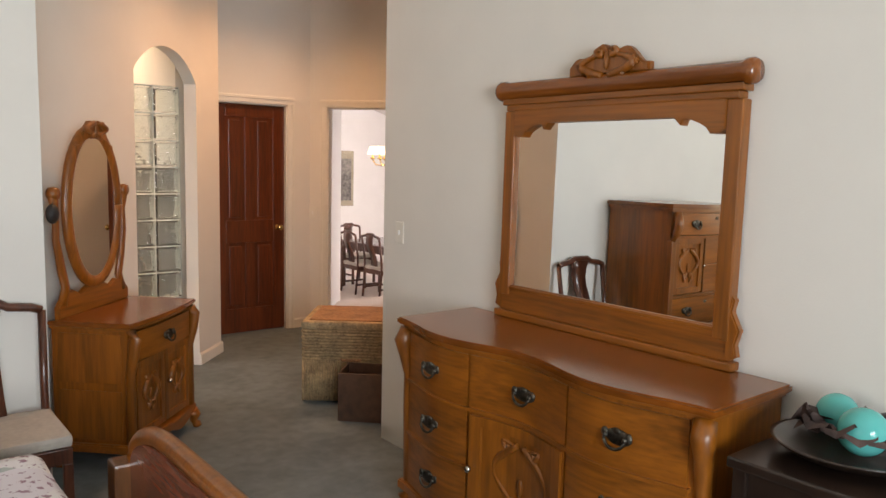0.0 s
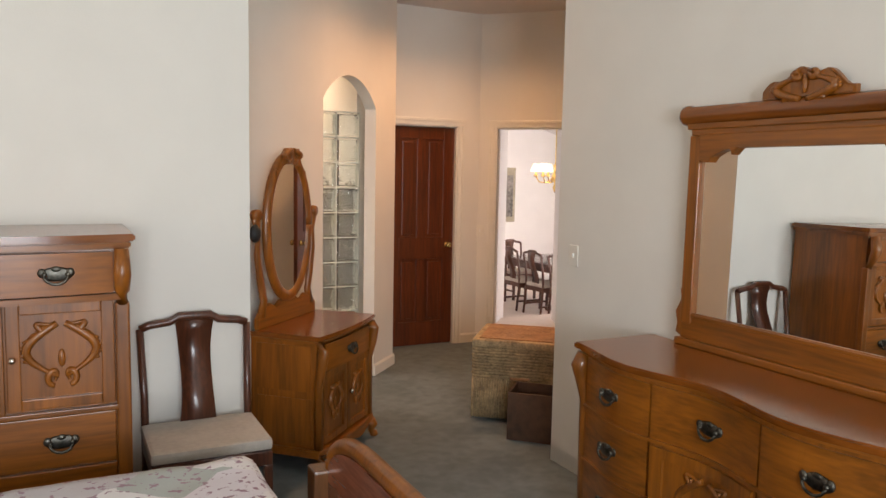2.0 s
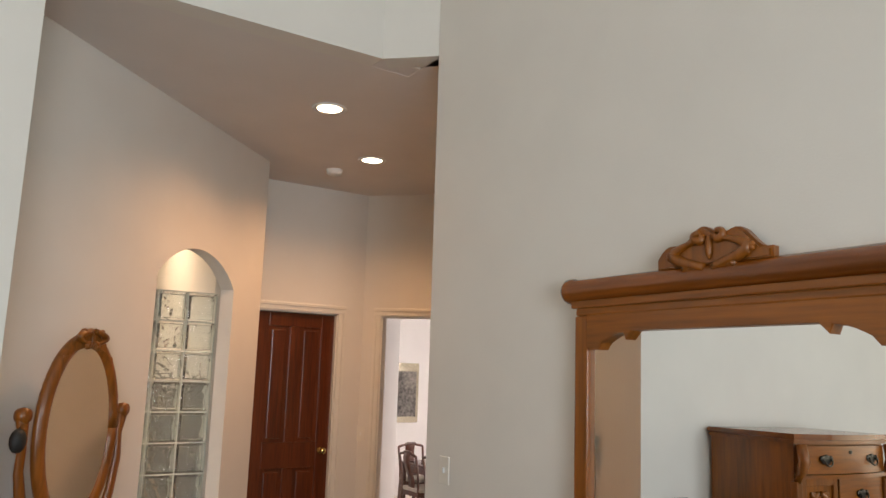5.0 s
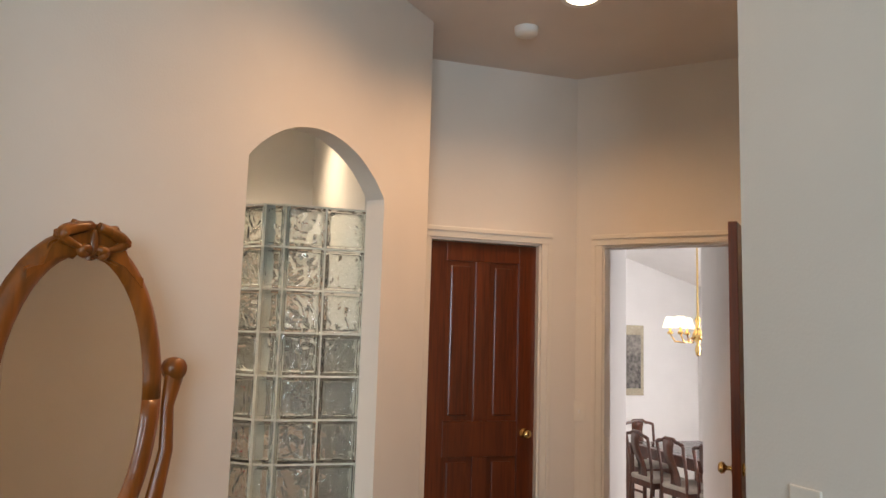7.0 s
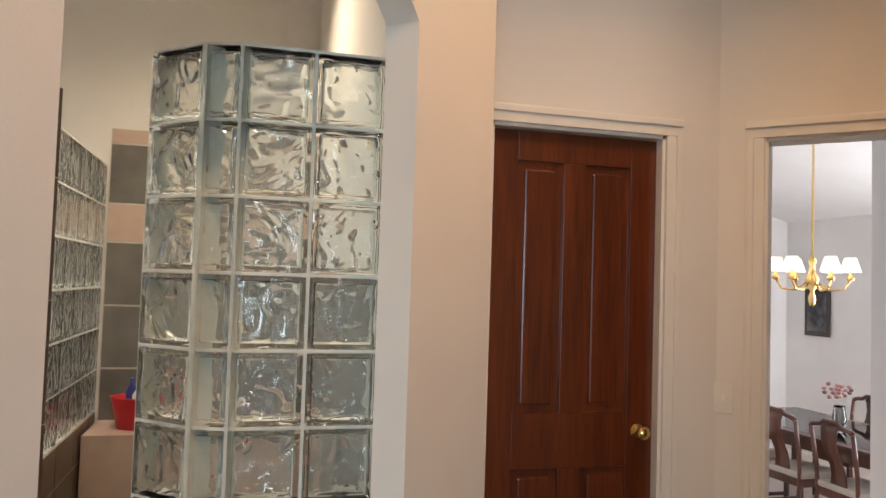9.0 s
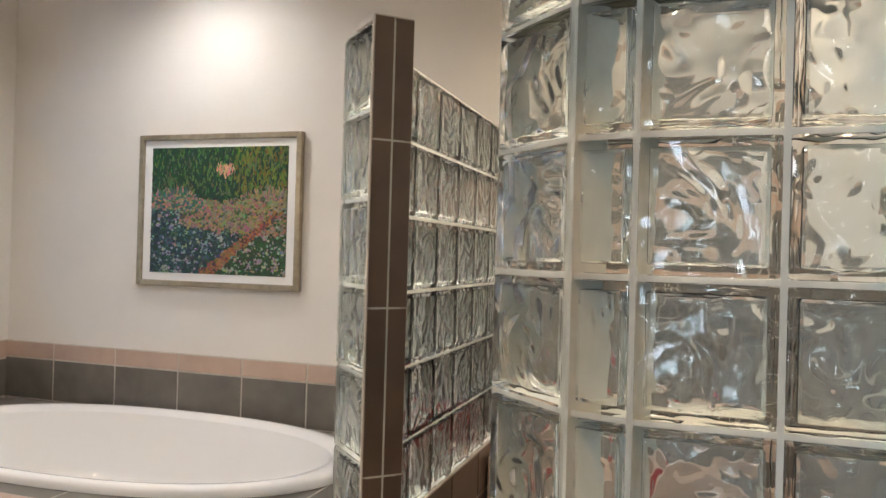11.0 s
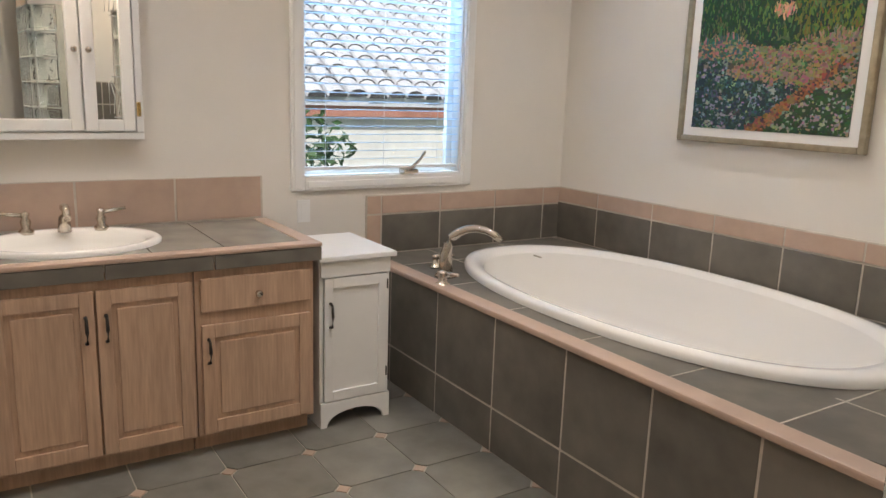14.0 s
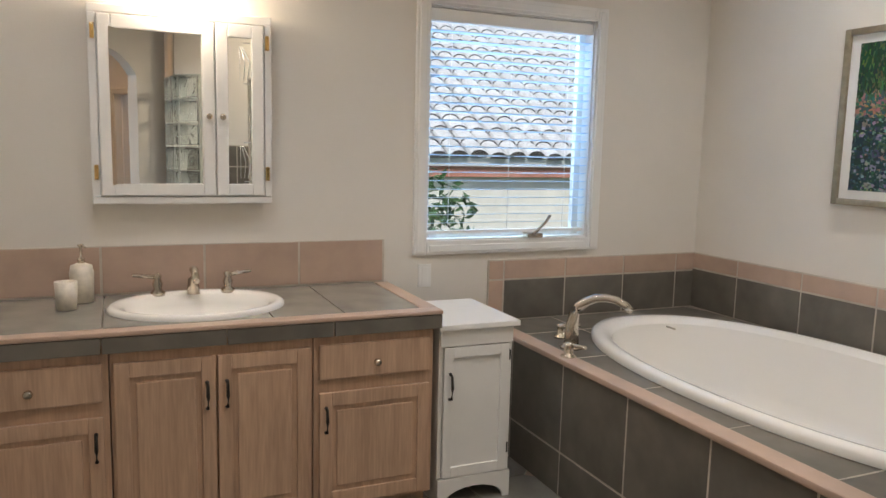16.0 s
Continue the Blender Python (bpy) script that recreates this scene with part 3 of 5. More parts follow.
tile_run(shs, SS, us, [0.012, 0.33, 0.66, 0.99, 1.32, 1.52], TILE)
bench = setting("shower_bench", boxes([((1.60, 7.68, 0), (2.68, 8.085, 0.72))], 0.004), PINK, "blush tiled shower bench", "bench")
red = thing("red_caddy", pose(1.86, 7.86, 0.72), "red plastic basket of bottles on the shower bench", "basket")
part("basket", lathe([(0, 0), (0.12, 0), (0.15, 0.15), (0.155, 0.16), (0.14, 0.15), (0.11, 0.012), (0, 0.012)], 28, None, 1.1, 0.75), RED, red)
bt = lathe([(0, 0), (0.03, 0), (0.03, 0.13), (0.012, 0.155), (0.012, 0.18), (0, 0.18)], 14)
WB = plain("bottle_white", (0.8, 0.8, 0.8), 0.3)
BB = plain("bottle_navy", (0.03, 0.04, 0.18), 0.3)
for x, y, s, m in ((-0.07, 0.02, 1.3, BB), (0.0, 0.03, 1.45, WB), (0.06, -0.02, 1.15, WB), (-0.03, -0.04, 1.2, WB), (0.1, 0.02, 1.0, BB)):
    t = bt.copy()
    bmesh.ops.transform(t, matrix=Matrix.Translation((x, y, 0.012)) @ Matrix.Diagonal((1, 1, s, 1)), verts=t.verts)
    part("bottle", t, m, red)
bt.free()

# bathroom floor tiles, laid diagonally with the doorway
cell = 0.34
ax, ay = -1.05, 5.2
n = 0
for i in range(-9, 12):
    for j in range(-9, 12):
        cx, cy = ax + i * cell * 1.0, ay + j * cell
        if WX < cx - 0.17 and cx + 0.17 < 1.5 and 2.4 < cy - 0.17 and cy + 0.17 < TY + 0.1 and cx + cell < cy - 2.75:
            o = 0.034
            pts = [(-0.167 + o, -0.167), (0.167 - o, -0.167), (0.167, -0.167 + o), (0.167, 0.167 - o), (0.167 - o, 0.167), (-0.167 + o, 0.167), (-0.167, 0.167 - o), (-0.167, -0.167 + o)]
            part("floor_tile", prism([(cx + a, cy + b) for a, b in pts], 0.005, Matrix(((1, 0, 0, 0), (0, 0, 1, 0), (0, 1, 0, 0.012), (0, 0, 0, 1)))), TILEFLOOR, bath_floor)
            part("corner_tile", boxes([((-0.021, -0.021, 0.012), (0.021, 0.021, 0.0165))]), PINK, bath_floor).matrix_local = pose(cx + 0.17, cy + 0.17, 0, 0, 0, 45)

# bathroom window with blind
win = thing("window_bathroom", Matrix.Translation((WX, 0, 0)) @ pose(0, 0, 0, 0, 0, 90), "white framed casement window with blind", "window")
win["kind"] = "structure"
a, b, c, d = 6.305, 7.395, 1.005, 2.29
cas = 0.07
for lo, hi in (((a, c), (a + cas, d)), ((b - cas, c), (b, d)), ((a + cas, c), (b - cas, c + cas)), ((a + cas, d - cas), (b - cas, d))):
    part("window_casing", boxes([((lo[0], -0.022, lo[1]), (hi[0], 0.0, hi[1])), ((lo[0] + 0.014, -0.03, lo[1] + 0.014), (hi[0] - 0.02, -0.02, hi[1] - 0.02))], 0.004), WHITE, win)
i0, i1, j0, j1 = a + cas - 0.005, b - cas + 0.005, c + cas - 0.015, d - cas + 0.005
part("window_lining", boxes([((i0, 0, j0), (i0 + 0.012, 0.14, j1)), ((i1 - 0.012, 0, j0), (i1, 0.14, j1)), ((i0, 0, j0), (i1, 0.14, j0 + 0.02)), ((i0, 0, j1 - 0.012), (i1, 0.14, j1))]), WHITE, win)
part("sash", boxes([((i0, 0.075, j0), (i0 + 0.05, 0.11, j1)), ((i1 - 0.05, 0.075, j0), (i1, 0.11, j1)), ((i0 + 0.05, 0.075, j0), (i1 - 0.05, 0.11, j0 + 0.05)), ((i0 + 0.05, 0.075, j1 - 0.05), (i1 - 0.05, 0.11, j1))], 0.004), WHITE, win)
pane = part("pane", boxes([((i0 + 0.05, 0.09, j0 + 0.05), (i1 - 0.05, 0.094, j1 - 0.05))]), CLEAR, win)
pane.visible_shadow = False
crank = boxes([((6.94, -0.045, j0 + 0.02), (7.03, 0.02, j0 + 0.045))], 0.006)
merge(crank, tube([(6.97, -0.045, j0 + 0.04), (7.03, -0.06, j0 + 0.1), (7.06, -0.06, j0 + 0.14)], 0.008, 8))
part("crank_handle", crank, NICKEL, win, "small metal casement crank")
bl = thing("window_blind", Matrix.Translation((WX, 0, 0)) @ pose(0, 0, 0, 0, 0, 90), "white horizontal slat blind with open slats", "blind")
part("headrail", boxes([((i0 + 0.015, 0.005, j1 - 0.075), (i1 - 0.015, 0.055, j1 - 0.014))], 0.004), WHITE, bl)
part("bottom_rail", boxes([((i0 + 0.015, 0.012, j0 + 0.045), (i1 - 0.015, 0.05, j0 + 0.062))], 0.003), WHITE, bl)
sl = bmesh.new()
box(sl, (i0 + 0.015, -0.022, -0.0012), (i1 - 0.015, 0.022, 0.0012))
bmesh.ops.rotate(sl, verts=sl.verts, cent=(0, 0, 0), matrix=Matrix.Rotation(radians(-7), 3, "X"))
sme = bpy.data.meshes.new("slat")
sl.to_mesh(sme)
sl.free()
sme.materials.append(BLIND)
z = j0 + 0.1
while z < j1 - 0.09:
    s = new("slat", sme)
    s.parent = bl
    s.location = (0, 0.03, z)
    z += 0.043
for x in (i0 + 0.14, (i0 + i1) / 2, i1 - 0.14):
    part("cord", tube([(x, 0.03, j0 + 0.05), (x, 0.03, j1 - 0.07)], 0.0015, 5), WHITE, bl)
single("wall_outlet", boxes([((-0.035, -0.006, -0.058), (0.035, 0, 0.058)), ((-0.016, -0.009, -0.045), (0.016, -0.005, 0.045))], 0.002), WHITE, "white wall outlet plate under the window", "outlet",
       m=Matrix.Translation((WX, 6.375, 0.9)) @ pose(0, 0, 0, 0, 0, 90))

# picture over the tub
pic = thing("garden_painting", pose(0.015, PY - 0.004, 1.72), "framed painting of a flowering garden path", "painting")


def frame_parts(ob, w, h, fw, depth, material, inner=None):
    for lo, hi in (((-w / 2, -h / 2), (-w / 2 + fw, h / 2)), ((w / 2 - fw, -h / 2), (w / 2, h / 2)), ((-w / 2 + fw, -h / 2), (w / 2 - fw, -h / 2 + fw)), ((-w / 2 + fw, h / 2 - fw), (w / 2 - fw, h / 2))):
        part("frame_side", boxes([((lo[0], -depth, lo[1]), (hi[0], 0, hi[1]))], 0.006), material, ob)
    if inner:
        part("mat_board", boxes([((-w / 2 + fw, -depth * 0.55, -h / 2 + fw), (w / 2 - fw, -0.002, h / 2 - fw))]), inner, ob)


def painted_garden(w, h, n=5200):
    """A canvas covered with brush dabs: trees, a house, flower beds and a path."""
    rnd = random.Random(11)
    bm = bmesh.new()
    col = bm.loops.layers.float_color.new("paint")

    def dab(u, v, lx, lz, lean, c, lift):
        c = [max(0.004, k * rnd.uniform(0.6, 1.45)) for k in c]
        x, z, ca, sa = (u - 0.5) * w, (v - 0.5) * h, math.cos(lean), math.sin(lean)
        vs = []
        for p, q in ((-lx, -lz), (lx, -lz), (lx, lz), (-lx, lz)):
            px = min(w / 2, max(-w / 2, x + p * ca - q * sa))
            pz = min(h / 2, max(-h / 2, z + p * sa + q * ca))
            vs.append(bm.verts.new((px, -lift, pz)))
        for lp in bm.faces.new(vs).loops:
            lp[col] = (*c, 1)

    def tone(u, v):
        path = u - (0.42 + 1.08 * v)
        if 0 < v < 0.5 and abs(path) < 0.035 + 0.06 * (0.5 - v):
            return (0.30, 0.13, 0.06) if rnd.random() < 0.75 else (0.10, 0.05, 0.05)
        if v > 0.63 + 0.05 * math.sin(9 * u):
            if (u - 0.56) ** 2 * 4 + (v - 0.82) ** 2 * 9 < 0.02:
                return (0.55, 0.32, 0.20)
            if u > 0.62 and rnd.random() < 0.4:
                return (0.14, 0.16, 0.03)
            return (0.09, 0.16, 0.05) if rnd.random() < 0.28 else (0.012, 0.055, 0.03)
        if v > 0.5 and u < 0.42:
            return (0.36, 0.23, 0.16) if rnd.random() < 0.45 else (0.05, 0.14, 0.11)
        if path > 0:
            return (0.26, 0.17, 0.13) if v > 0.3 and rnd.random() < 0.6 else (0.03, 0.08, 0.035) if rnd.random() < 0.7 else (0.30, 0.30, 0.25)
        if v > 0.28 + 0.12 * (1 - u) and u > 0.22:
            return (0.30, 0.20, 0.145) if rnd.random() < 0.6 else (0.24, 0.24, 0.10) if rnd.random() < 0.5 else (0.06, 0.11, 0.06)
        if rnd.random() < 0.17:
            return (0.26, 0.30, 0.30)
        return (0.018, 0.05, 0.055) if rnd.random() < 0.7 else (0.05, 0.10, 0.11)

    for k in range(n):
        u, v = rnd.random(), rnd.random()
        first = k < n * 0.35
        tall = v > 0.63
        size = rnd.uniform(0.012, 0.020) if first else rnd.uniform(0.0035, 0.008)
        dab(u, v, size * (0.6 if tall else 1.1), size * (2.0 if tall else 0.9), rnd.uniform(-0.5, 0.5), tone(u, v), 0.0225 + 0.0000006 * k)
    return bm


def painting_material():
    m = plain("garden_paint", (0.1, 0.1, 0.1), 0.45)
    at = m.node_tree.nodes.new("ShaderNodeAttribute")
    at.attribute_name = "paint"
    m.node_tree.links.new(at.outputs["Color"], m.node_tree.nodes["Principled BSDF"].inputs["Base Color"])
    return m


GILT = mat("silver_gilt", (0.38, 0.33, 0.24), 0.35, 0.6, vary=0.12, scale=30)
frame_parts(pic, 0.98, 0.80, 0.03, 0.035, GILT, WHITE)
cv = part("canvas", boxes([((-0.41, -0.022, -0.33), (0.41, -0.003, 0.33))]), mat("primed_canvas", (0.03, 0.07, 0.045), 0.6, vary=0.3, scale=14), pic)
tagged(part("brushwork", painted_garden(0.82, 0.66), painting_material(), cv, "impressionist garden scene in greens and pinks"), kind="stuff")

# vanity
CF, CR, CL, CZ = -0.69, 6.175, 3.80, 0.88
SINK_X, SINK_Y, SINK_RX, SINK_RY = -1.05, 5.255, 0.27, 0.34


def round_sink(x0, x1, y0, y1, z0, z1):
    """A slab with a rectangular gap left for the basin."""
    a, b, c, d = SINK_X - 0.25, SINK_X + 0.25, SINK_Y - 0.32, SINK_Y + 0.32
    return boxes([((x0, y0, z0), (x1, c, z1)), ((x0, d, z0), (x1, y1, z1)), ((x0, c, z0), (a, d, z1)), ((b, c, z0), (x1, d, z1))])


def cut_tile(x0, x1, y0, y1, z0, z1, n=56):
    """A tile with the basin's oval cut from it."""
    bm = bmesh.new()
    xs, yy = [x0 + (x1 - x0) * i / n for i in range(n + 1)], [y0 + (y1 - y0) * i / n for i in range(n + 1)]
    vs = [[bm.verts.new((x, y, z0)) for y in yy] for x in xs]
    for i in range(n):
        for k in range(n):
            u, v = ((xs[i] + xs[i + 1]) / 2 - SINK_X) / SINK_RX, ((yy[k] + yy[k + 1]) / 2 - SINK_Y) / SINK_RY
            if u * u + v * v > 0.88:
                bm.faces.new([vs[i][k], vs[i + 1][k], vs[i + 1][k + 1], vs[i][k + 1]])
    bmesh.ops.delete(bm, geom=[v for v in bm.verts if not v.link_faces], context="VERTS")
    r = bmesh.ops.extrude_face_region(bm, geom=bm.faces[:])
    for v in r["geom"]:
        if isinstance(v, bmesh.types.BMVert):
            v.co.z = z1
    bmesh.ops.recalc_face_normals(bm, faces=bm.faces)
    return bm


top = setting("counter", round_sink(WX + 0.012, CF - 0.012, CL, CR - 0.012, CZ - 0.045, CZ - 0.012), TILEGROUT, "grey tiled vanity counter with blush edge", "counter")
top["kind"] = ""
ys = [CL, 4.03, 4.44, 4.905, 5.5, 5.78, CR - 0.07]
for y0, y1 in zip(ys, ys[1:]):
    near_sink = y0 < SINK_Y + SINK_RY and y1 > SINK_Y - SINK_RY
    lo, hi = (WX + 0.015, y0 + 0.003, CZ - 0.012), (CF - 0.075, y1 - 0.003, CZ)
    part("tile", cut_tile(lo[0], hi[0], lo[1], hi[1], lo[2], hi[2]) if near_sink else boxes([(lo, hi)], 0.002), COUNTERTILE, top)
part("edge_tile", boxes([((CF - 0.07, CL, CZ - 0.016), (CF, CR, CZ + 0.002))], 0.006), PINK, top, "blush bullnose edge")
part("edge_tile", boxes([((WX + 0.015, CR - 0.07, CZ - 0.016), (CF - 0.072, CR, CZ + 0.002))], 0.006), PINK, top, "blush bullnose edge")
for y0, y1 in zip([CL, 4.3, 4.9, 5.32, 5.72], [4.3, 4.9, 5.32, 5.72, CR]):
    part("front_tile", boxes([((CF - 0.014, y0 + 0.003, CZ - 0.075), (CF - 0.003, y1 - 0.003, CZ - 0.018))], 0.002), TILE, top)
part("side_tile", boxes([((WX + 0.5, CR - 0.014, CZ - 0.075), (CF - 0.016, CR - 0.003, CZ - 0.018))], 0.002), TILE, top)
part("counter_bed", round_sink(WX + 0.1, CF - 0.016, CL, CR - 0.016, CZ - 0.075, CZ - 0.047), PICKLED, top)
cs = setting("counter_splash", boxes([((WX, CL, CZ), (WX + 0.012, CR - 0.02, 1.09))]), TILEGROUT, "blush tile splash behind the counter", "tile splash")
tile_run(cs, WFACE, [CL, 4.06, 4.48, 4.895, 5.315, 5.737, CR - 0.025], [CZ + 0.004, 1.092], PINK, "border_tile")


def handle_bar(parent, y, z, length=0.1, off=0.018):
    ob = part("pull_handle", tube([(0, y, z - length / 2), (0.022, y, z - length / 2 + 0.006), (0.028, y, z), (0.022, y, z + length / 2 - 0.006), (0, y, z + length / 2)], 0.006, 8, [1.2, 0.9, 1.1, 0.9, 1.2]), IRON, parent, "dark metal pull handle")
    ob.location.x = off


def raised(name, parent, y0, y1, z0, z1, material=PICKLED):
    ob = part(name, boxes([((0, y0 + 0.045, z0 + 0.05), (0.008, y1 - 0.045, z1 - 0.05))]), material, parent)
    part("raised_panel", boxes([((0.004, y0 + 0.07, z0 + 0.075), (0.015, y1 - 0.07, z1 - 0.075))], 0.005), material, ob)
    for a, b in ((y0, y0 + 0.05), (y1 - 0.05, y1)):
        part("stile", boxes([((0, a, z0), (0.018, b, z1))], 0.003), material, ob)
    for a, b in ((z0, z0 + 0.055), (z1 - 0.055, z1)):
        part("rail", boxes([((0, y0 + 0.05, a), (0.018, y1 - 0.05, b))], 0.003), material, ob)
    return ob


def vanity_unit(y0, y1, style, label):
    ob = thing("vanity_cabinet", pose(CF - 0.03, 0, 0), label, "cabinet", "vanity cabinets")
    low = 0.17 if style == "sink" else 0.077
    part("body", boxes([((-0.62, y0, 0.1), (-0.002, y1, CZ - low))]), PICKLED, ob)
    if style == "sink":
        part("top_rail", boxes([((-0.03, y0, CZ - low), (-0.002, y1, CZ - 0.077))]), PICKLED, ob)
    part("toe_kick", boxes([((-0.6, y0, 0.014), (-0.07, y1 - 0.002, 0.1))]), PICKLED, ob)
    if style == "sink":
        m = (y0 + y1) / 2
        d1 = raised("door", ob, y0 + 0.012, m - 0.004, 0.115, 0.765)
        d2 = raised("door", ob, m + 0.004, y1 - 0.012, 0.115, 0.765)
        handle_bar(d1, m - 0.035, 0.62)
        handle_bar(d2, m + 0.035, 0.62)
    else:
        bm = boxes([((0, y0 + 0.02, 0.63), (0.016, y1 - 0.02, 0.77))], 0.006)
        dr = part("drawer", bm, PICKLED, ob)
        kb = part("drawer_knob", lathe([(0, 0), (0.01, 0), (0.007, 0.012), (0.016, 0.022), (0.012, 0.03), (0, 0.032)], 14, pose(0.016, (y0 + y1) / 2, 0.69, 0, 90, 0)), NICKEL, dr, "round metal knob")
        dd = raised("door", ob, y0 + 0.02, y1 - 0.02, 0.115, 0.578)
        handle_bar(dd, y0 + 0.045 if style == "right" else y1 - 0.045, 0.47)
    return ob


vanity_unit(5.645, 6.145, "right", "pickled maple vanity cabinet with one drawer and door")
vanity_unit(4.925, 5.64, "sink", "pickled maple sink cabinet with two doors")
vanity_unit(4.43, 4.92, "left", "pickled maple vanity cabinet with one drawer and door")
vanity_unit(3.82, 4.425, "sink", "pickled maple double door vanity cabinet")

snk = thing("sink", pose(SINK_X, SINK_Y, CZ), "white oval drop-in wash basin", "sink")
part("basin", lathe([(1, 0.0), (1.0, 0.012), (0.96, 0.022), (0.90, 0.02), (0.82, 0.008), (0.78, -0.03), (0.6, -0.1), (0.3, -0.13), (0, -0.135)], 48, Matrix.Diagonal((0.27, 0.34, 1, 1))), TUBWHITE, snk)
part("drain", lathe([(0, -0.134), (0.03, -0.133), (0.03, -0.128), (0, -0.128)], 16), NICKEL, snk)
fc = thing("sink_faucet", pose(-1.27, 5.255, CZ + 0.012) @ Matrix.Diagonal((1.2, 1.1, 1.25, 1)), "brushed nickel widespread faucet with two levers", "faucet")
part("spout", tube([(0, 0, 0), (0, 0, 0.05), (0.02, 0, 0.085), (0.06, 0, 0.09), (0.11, 0, 0.06)], 0.016, 12, [1.6, 1.2, 1.0, 0.9, 0.8]), NICKEL, fc)
for s in (-1, 1):
    hb = lathe([(0, 0), (0.027, 0), (0.027, 0.01), (0.014, 0.02), (0.02, 0.04), (0.012, 0.055), (0.016, 0.068), (0, 0.078)], 16, pose(0, s * 0.13, 0))
    merge(hb, tube([(0, s * 0.13, 0.062), (0.005, s * 0.22, 0.072)], 0.008, 8, [1, 0.7]))
    part("lever", hb, NICKEL, fc)
CREAM = mat("speckled_ceramic", (0.76, 0.70, 0.60), 0.3, vary=0.12, scale=30)
single("tumbler", lathe([(0, 0), (0.036, 0), (0.042, 0.11), (0.038, 0.11), (0.033, 0.006), (0, 0.006)], 20), CREAM, "speckled ceramic tumbler on the counter", "tumbler", m=pose(-1.13, 4.775, CZ + 0.001))
sp = thing("soap_dispenser", pose(-1.27, 4.825, CZ + 0.001), "speckled ceramic soap dispenser with metal pump", "soap dispenser")
part("bottle", lathe([(0, 0), (0.044, 0), (0.046, 0.12), (0.04, 0.15), (0.015, 0.16), (0, 0.16)], 20), CREAM, sp)
pm = lathe([(0, 0.16), (0.014, 0.16), (0.014, 0.18), (0.005, 0.185), (0.005, 0.225), (0.012, 0.228), (0.012, 0.236), (0, 0.236)], 12)
merge(pm, tube([(0, 0, 0.232), (0.05, 0.02, 0.228)], 0.004, 6))
part("pump", pm, NICKEL, sp)

# white cabinet beside the tub
wc = thing("bath_cabinet", pose(-0.737, 6.18, 0.014), "narrow white painted cabinet beside the tub", "cabinet")
D0 = -0.45
part("top", boxes([((D0 - 0.02, -0.012, 0.772), (0.03, 0.367, 0.797))], 0.005), WHITE, wc)
part("side_panel", boxes([((D0, 0.0, 0), (0, 0.018, 0.772))], 0.003), WHITE, wc)
part("side_panel", boxes([((D0, 0.326, 0), (0, 0.344, 0.772))], 0.003), WHITE, wc)
part("back_panel", boxes([((D0, 0.018, 0.05), (D0 + 0.012, 0.326, 0.772))]), WHITE, wc)
part("floor_panel", boxes([((D0 + 0.012, 0.018, 0.1), (-0.02, 0.326, 0.115))]), WHITE, wc)
ar = [(0.0, 0.0), (0.03, 0.0)] + [(0.172 - 0.142 * math.cos(math.pi * k / 10), 0.01 + 0.065 * math.sin(math.pi * k / 10)) for k in range(11)] + [(0.314, 0), (0.344, 0), (0.344, 0.12), (0, 0.12)]
part("apron", prism(ar, -0.018, pose(0, 0, 0, 0, 0, 90)), WHITE, wc)
part("rail", boxes([((0, 0.002, 0.70), (0.014, 0.342, 0.77))], 0.003), WHITE, wc)
dr = part("door", boxes([((0, 0.055, 0.165), (0.006, 0.29, 0.655))]), WHITE, wc)
for lo, hi in (((0.02, 0.125), (0.06, 0.695)), ((0.284, 0.125), (0.324, 0.695)), ((0.06, 0.125), (0.284, 0.17)), ((0.06, 0.65), (0.284, 0.695))):
    part("door_rail", boxes([((0, lo[0], lo[1]), (0.016, hi[0], hi[1]))], 0.002), WHITE, dr)
handle_bar(dr, 0.045, 0.53, 0.11)
for z in (0.2, 0.62):
    part("hinge", boxes([((0.0, 0.324, z), (0.012, 0.334, z + 0.045))], 0.002), IRON, wc)

# mirror cabinet over the sink
mc = thing("mirror_cabinet", pose(WX, 4.875, 1.275), "white mirror cabinet with an etched narrow door", "cabinet")
part("body", boxes([((0, 0, 0), (0.075, 0.725, 0.80))], 0.004), WHITE, mc)
part("frame", boxes([((0.075, 0.0, 0), (0.09, 0.725, 0.03)), ((0.075, 0, 0.765), (0.09, 0.725, 0.80)), ((0.075, 0, 0.03), (0.09, 0.03, 0.765)), ((0.075, 0.695, 0.03), (0.09, 0.725, 0.765))], 0.004), WHITE, mc)
for y0, y1, m in ((0.035, 0.485, MIRROR), (0.49, 0.69, MIRROR)):
    q = part("mirror_door", boxes([((0.078, y0, 0.035), (0.1, y0 + 0.05, 0.76)), ((0.078, y1 - 0.05, 0.035), (0.1, y1, 0.76)), ((0.078, y0 + 0.05, 0.035), (0.1, y1 - 0.05, 0.085)), ((0.078, y0 + 0.05, 0.705), (0.1, y1 - 0.05, 0.76))], 0.005), WHITE, mc)
    mp2 = part("mirror_pane", boxes([((-0.004, -(y1 - y0) / 2 + 0.042, 0.08), (0.004, (y1 - y0) / 2 - 0.042, 0.71))]), m, q)
    mp2.matrix_local = pose(0.086, (y0 + y1) / 2, 0, 0, 0, 3.2)
    ky = y1 - 0.025 if y0 < 0.1 else y0 + 0.025
    part("knob", lathe([(0, 0), (0.008, 0), (0.006, 0.01), (0.013, 0.018), (0.009, 0.026), (0, 0.027)], 12, pose(0.1, ky, 0.37, 0, 90, 0)), NICKEL, q)
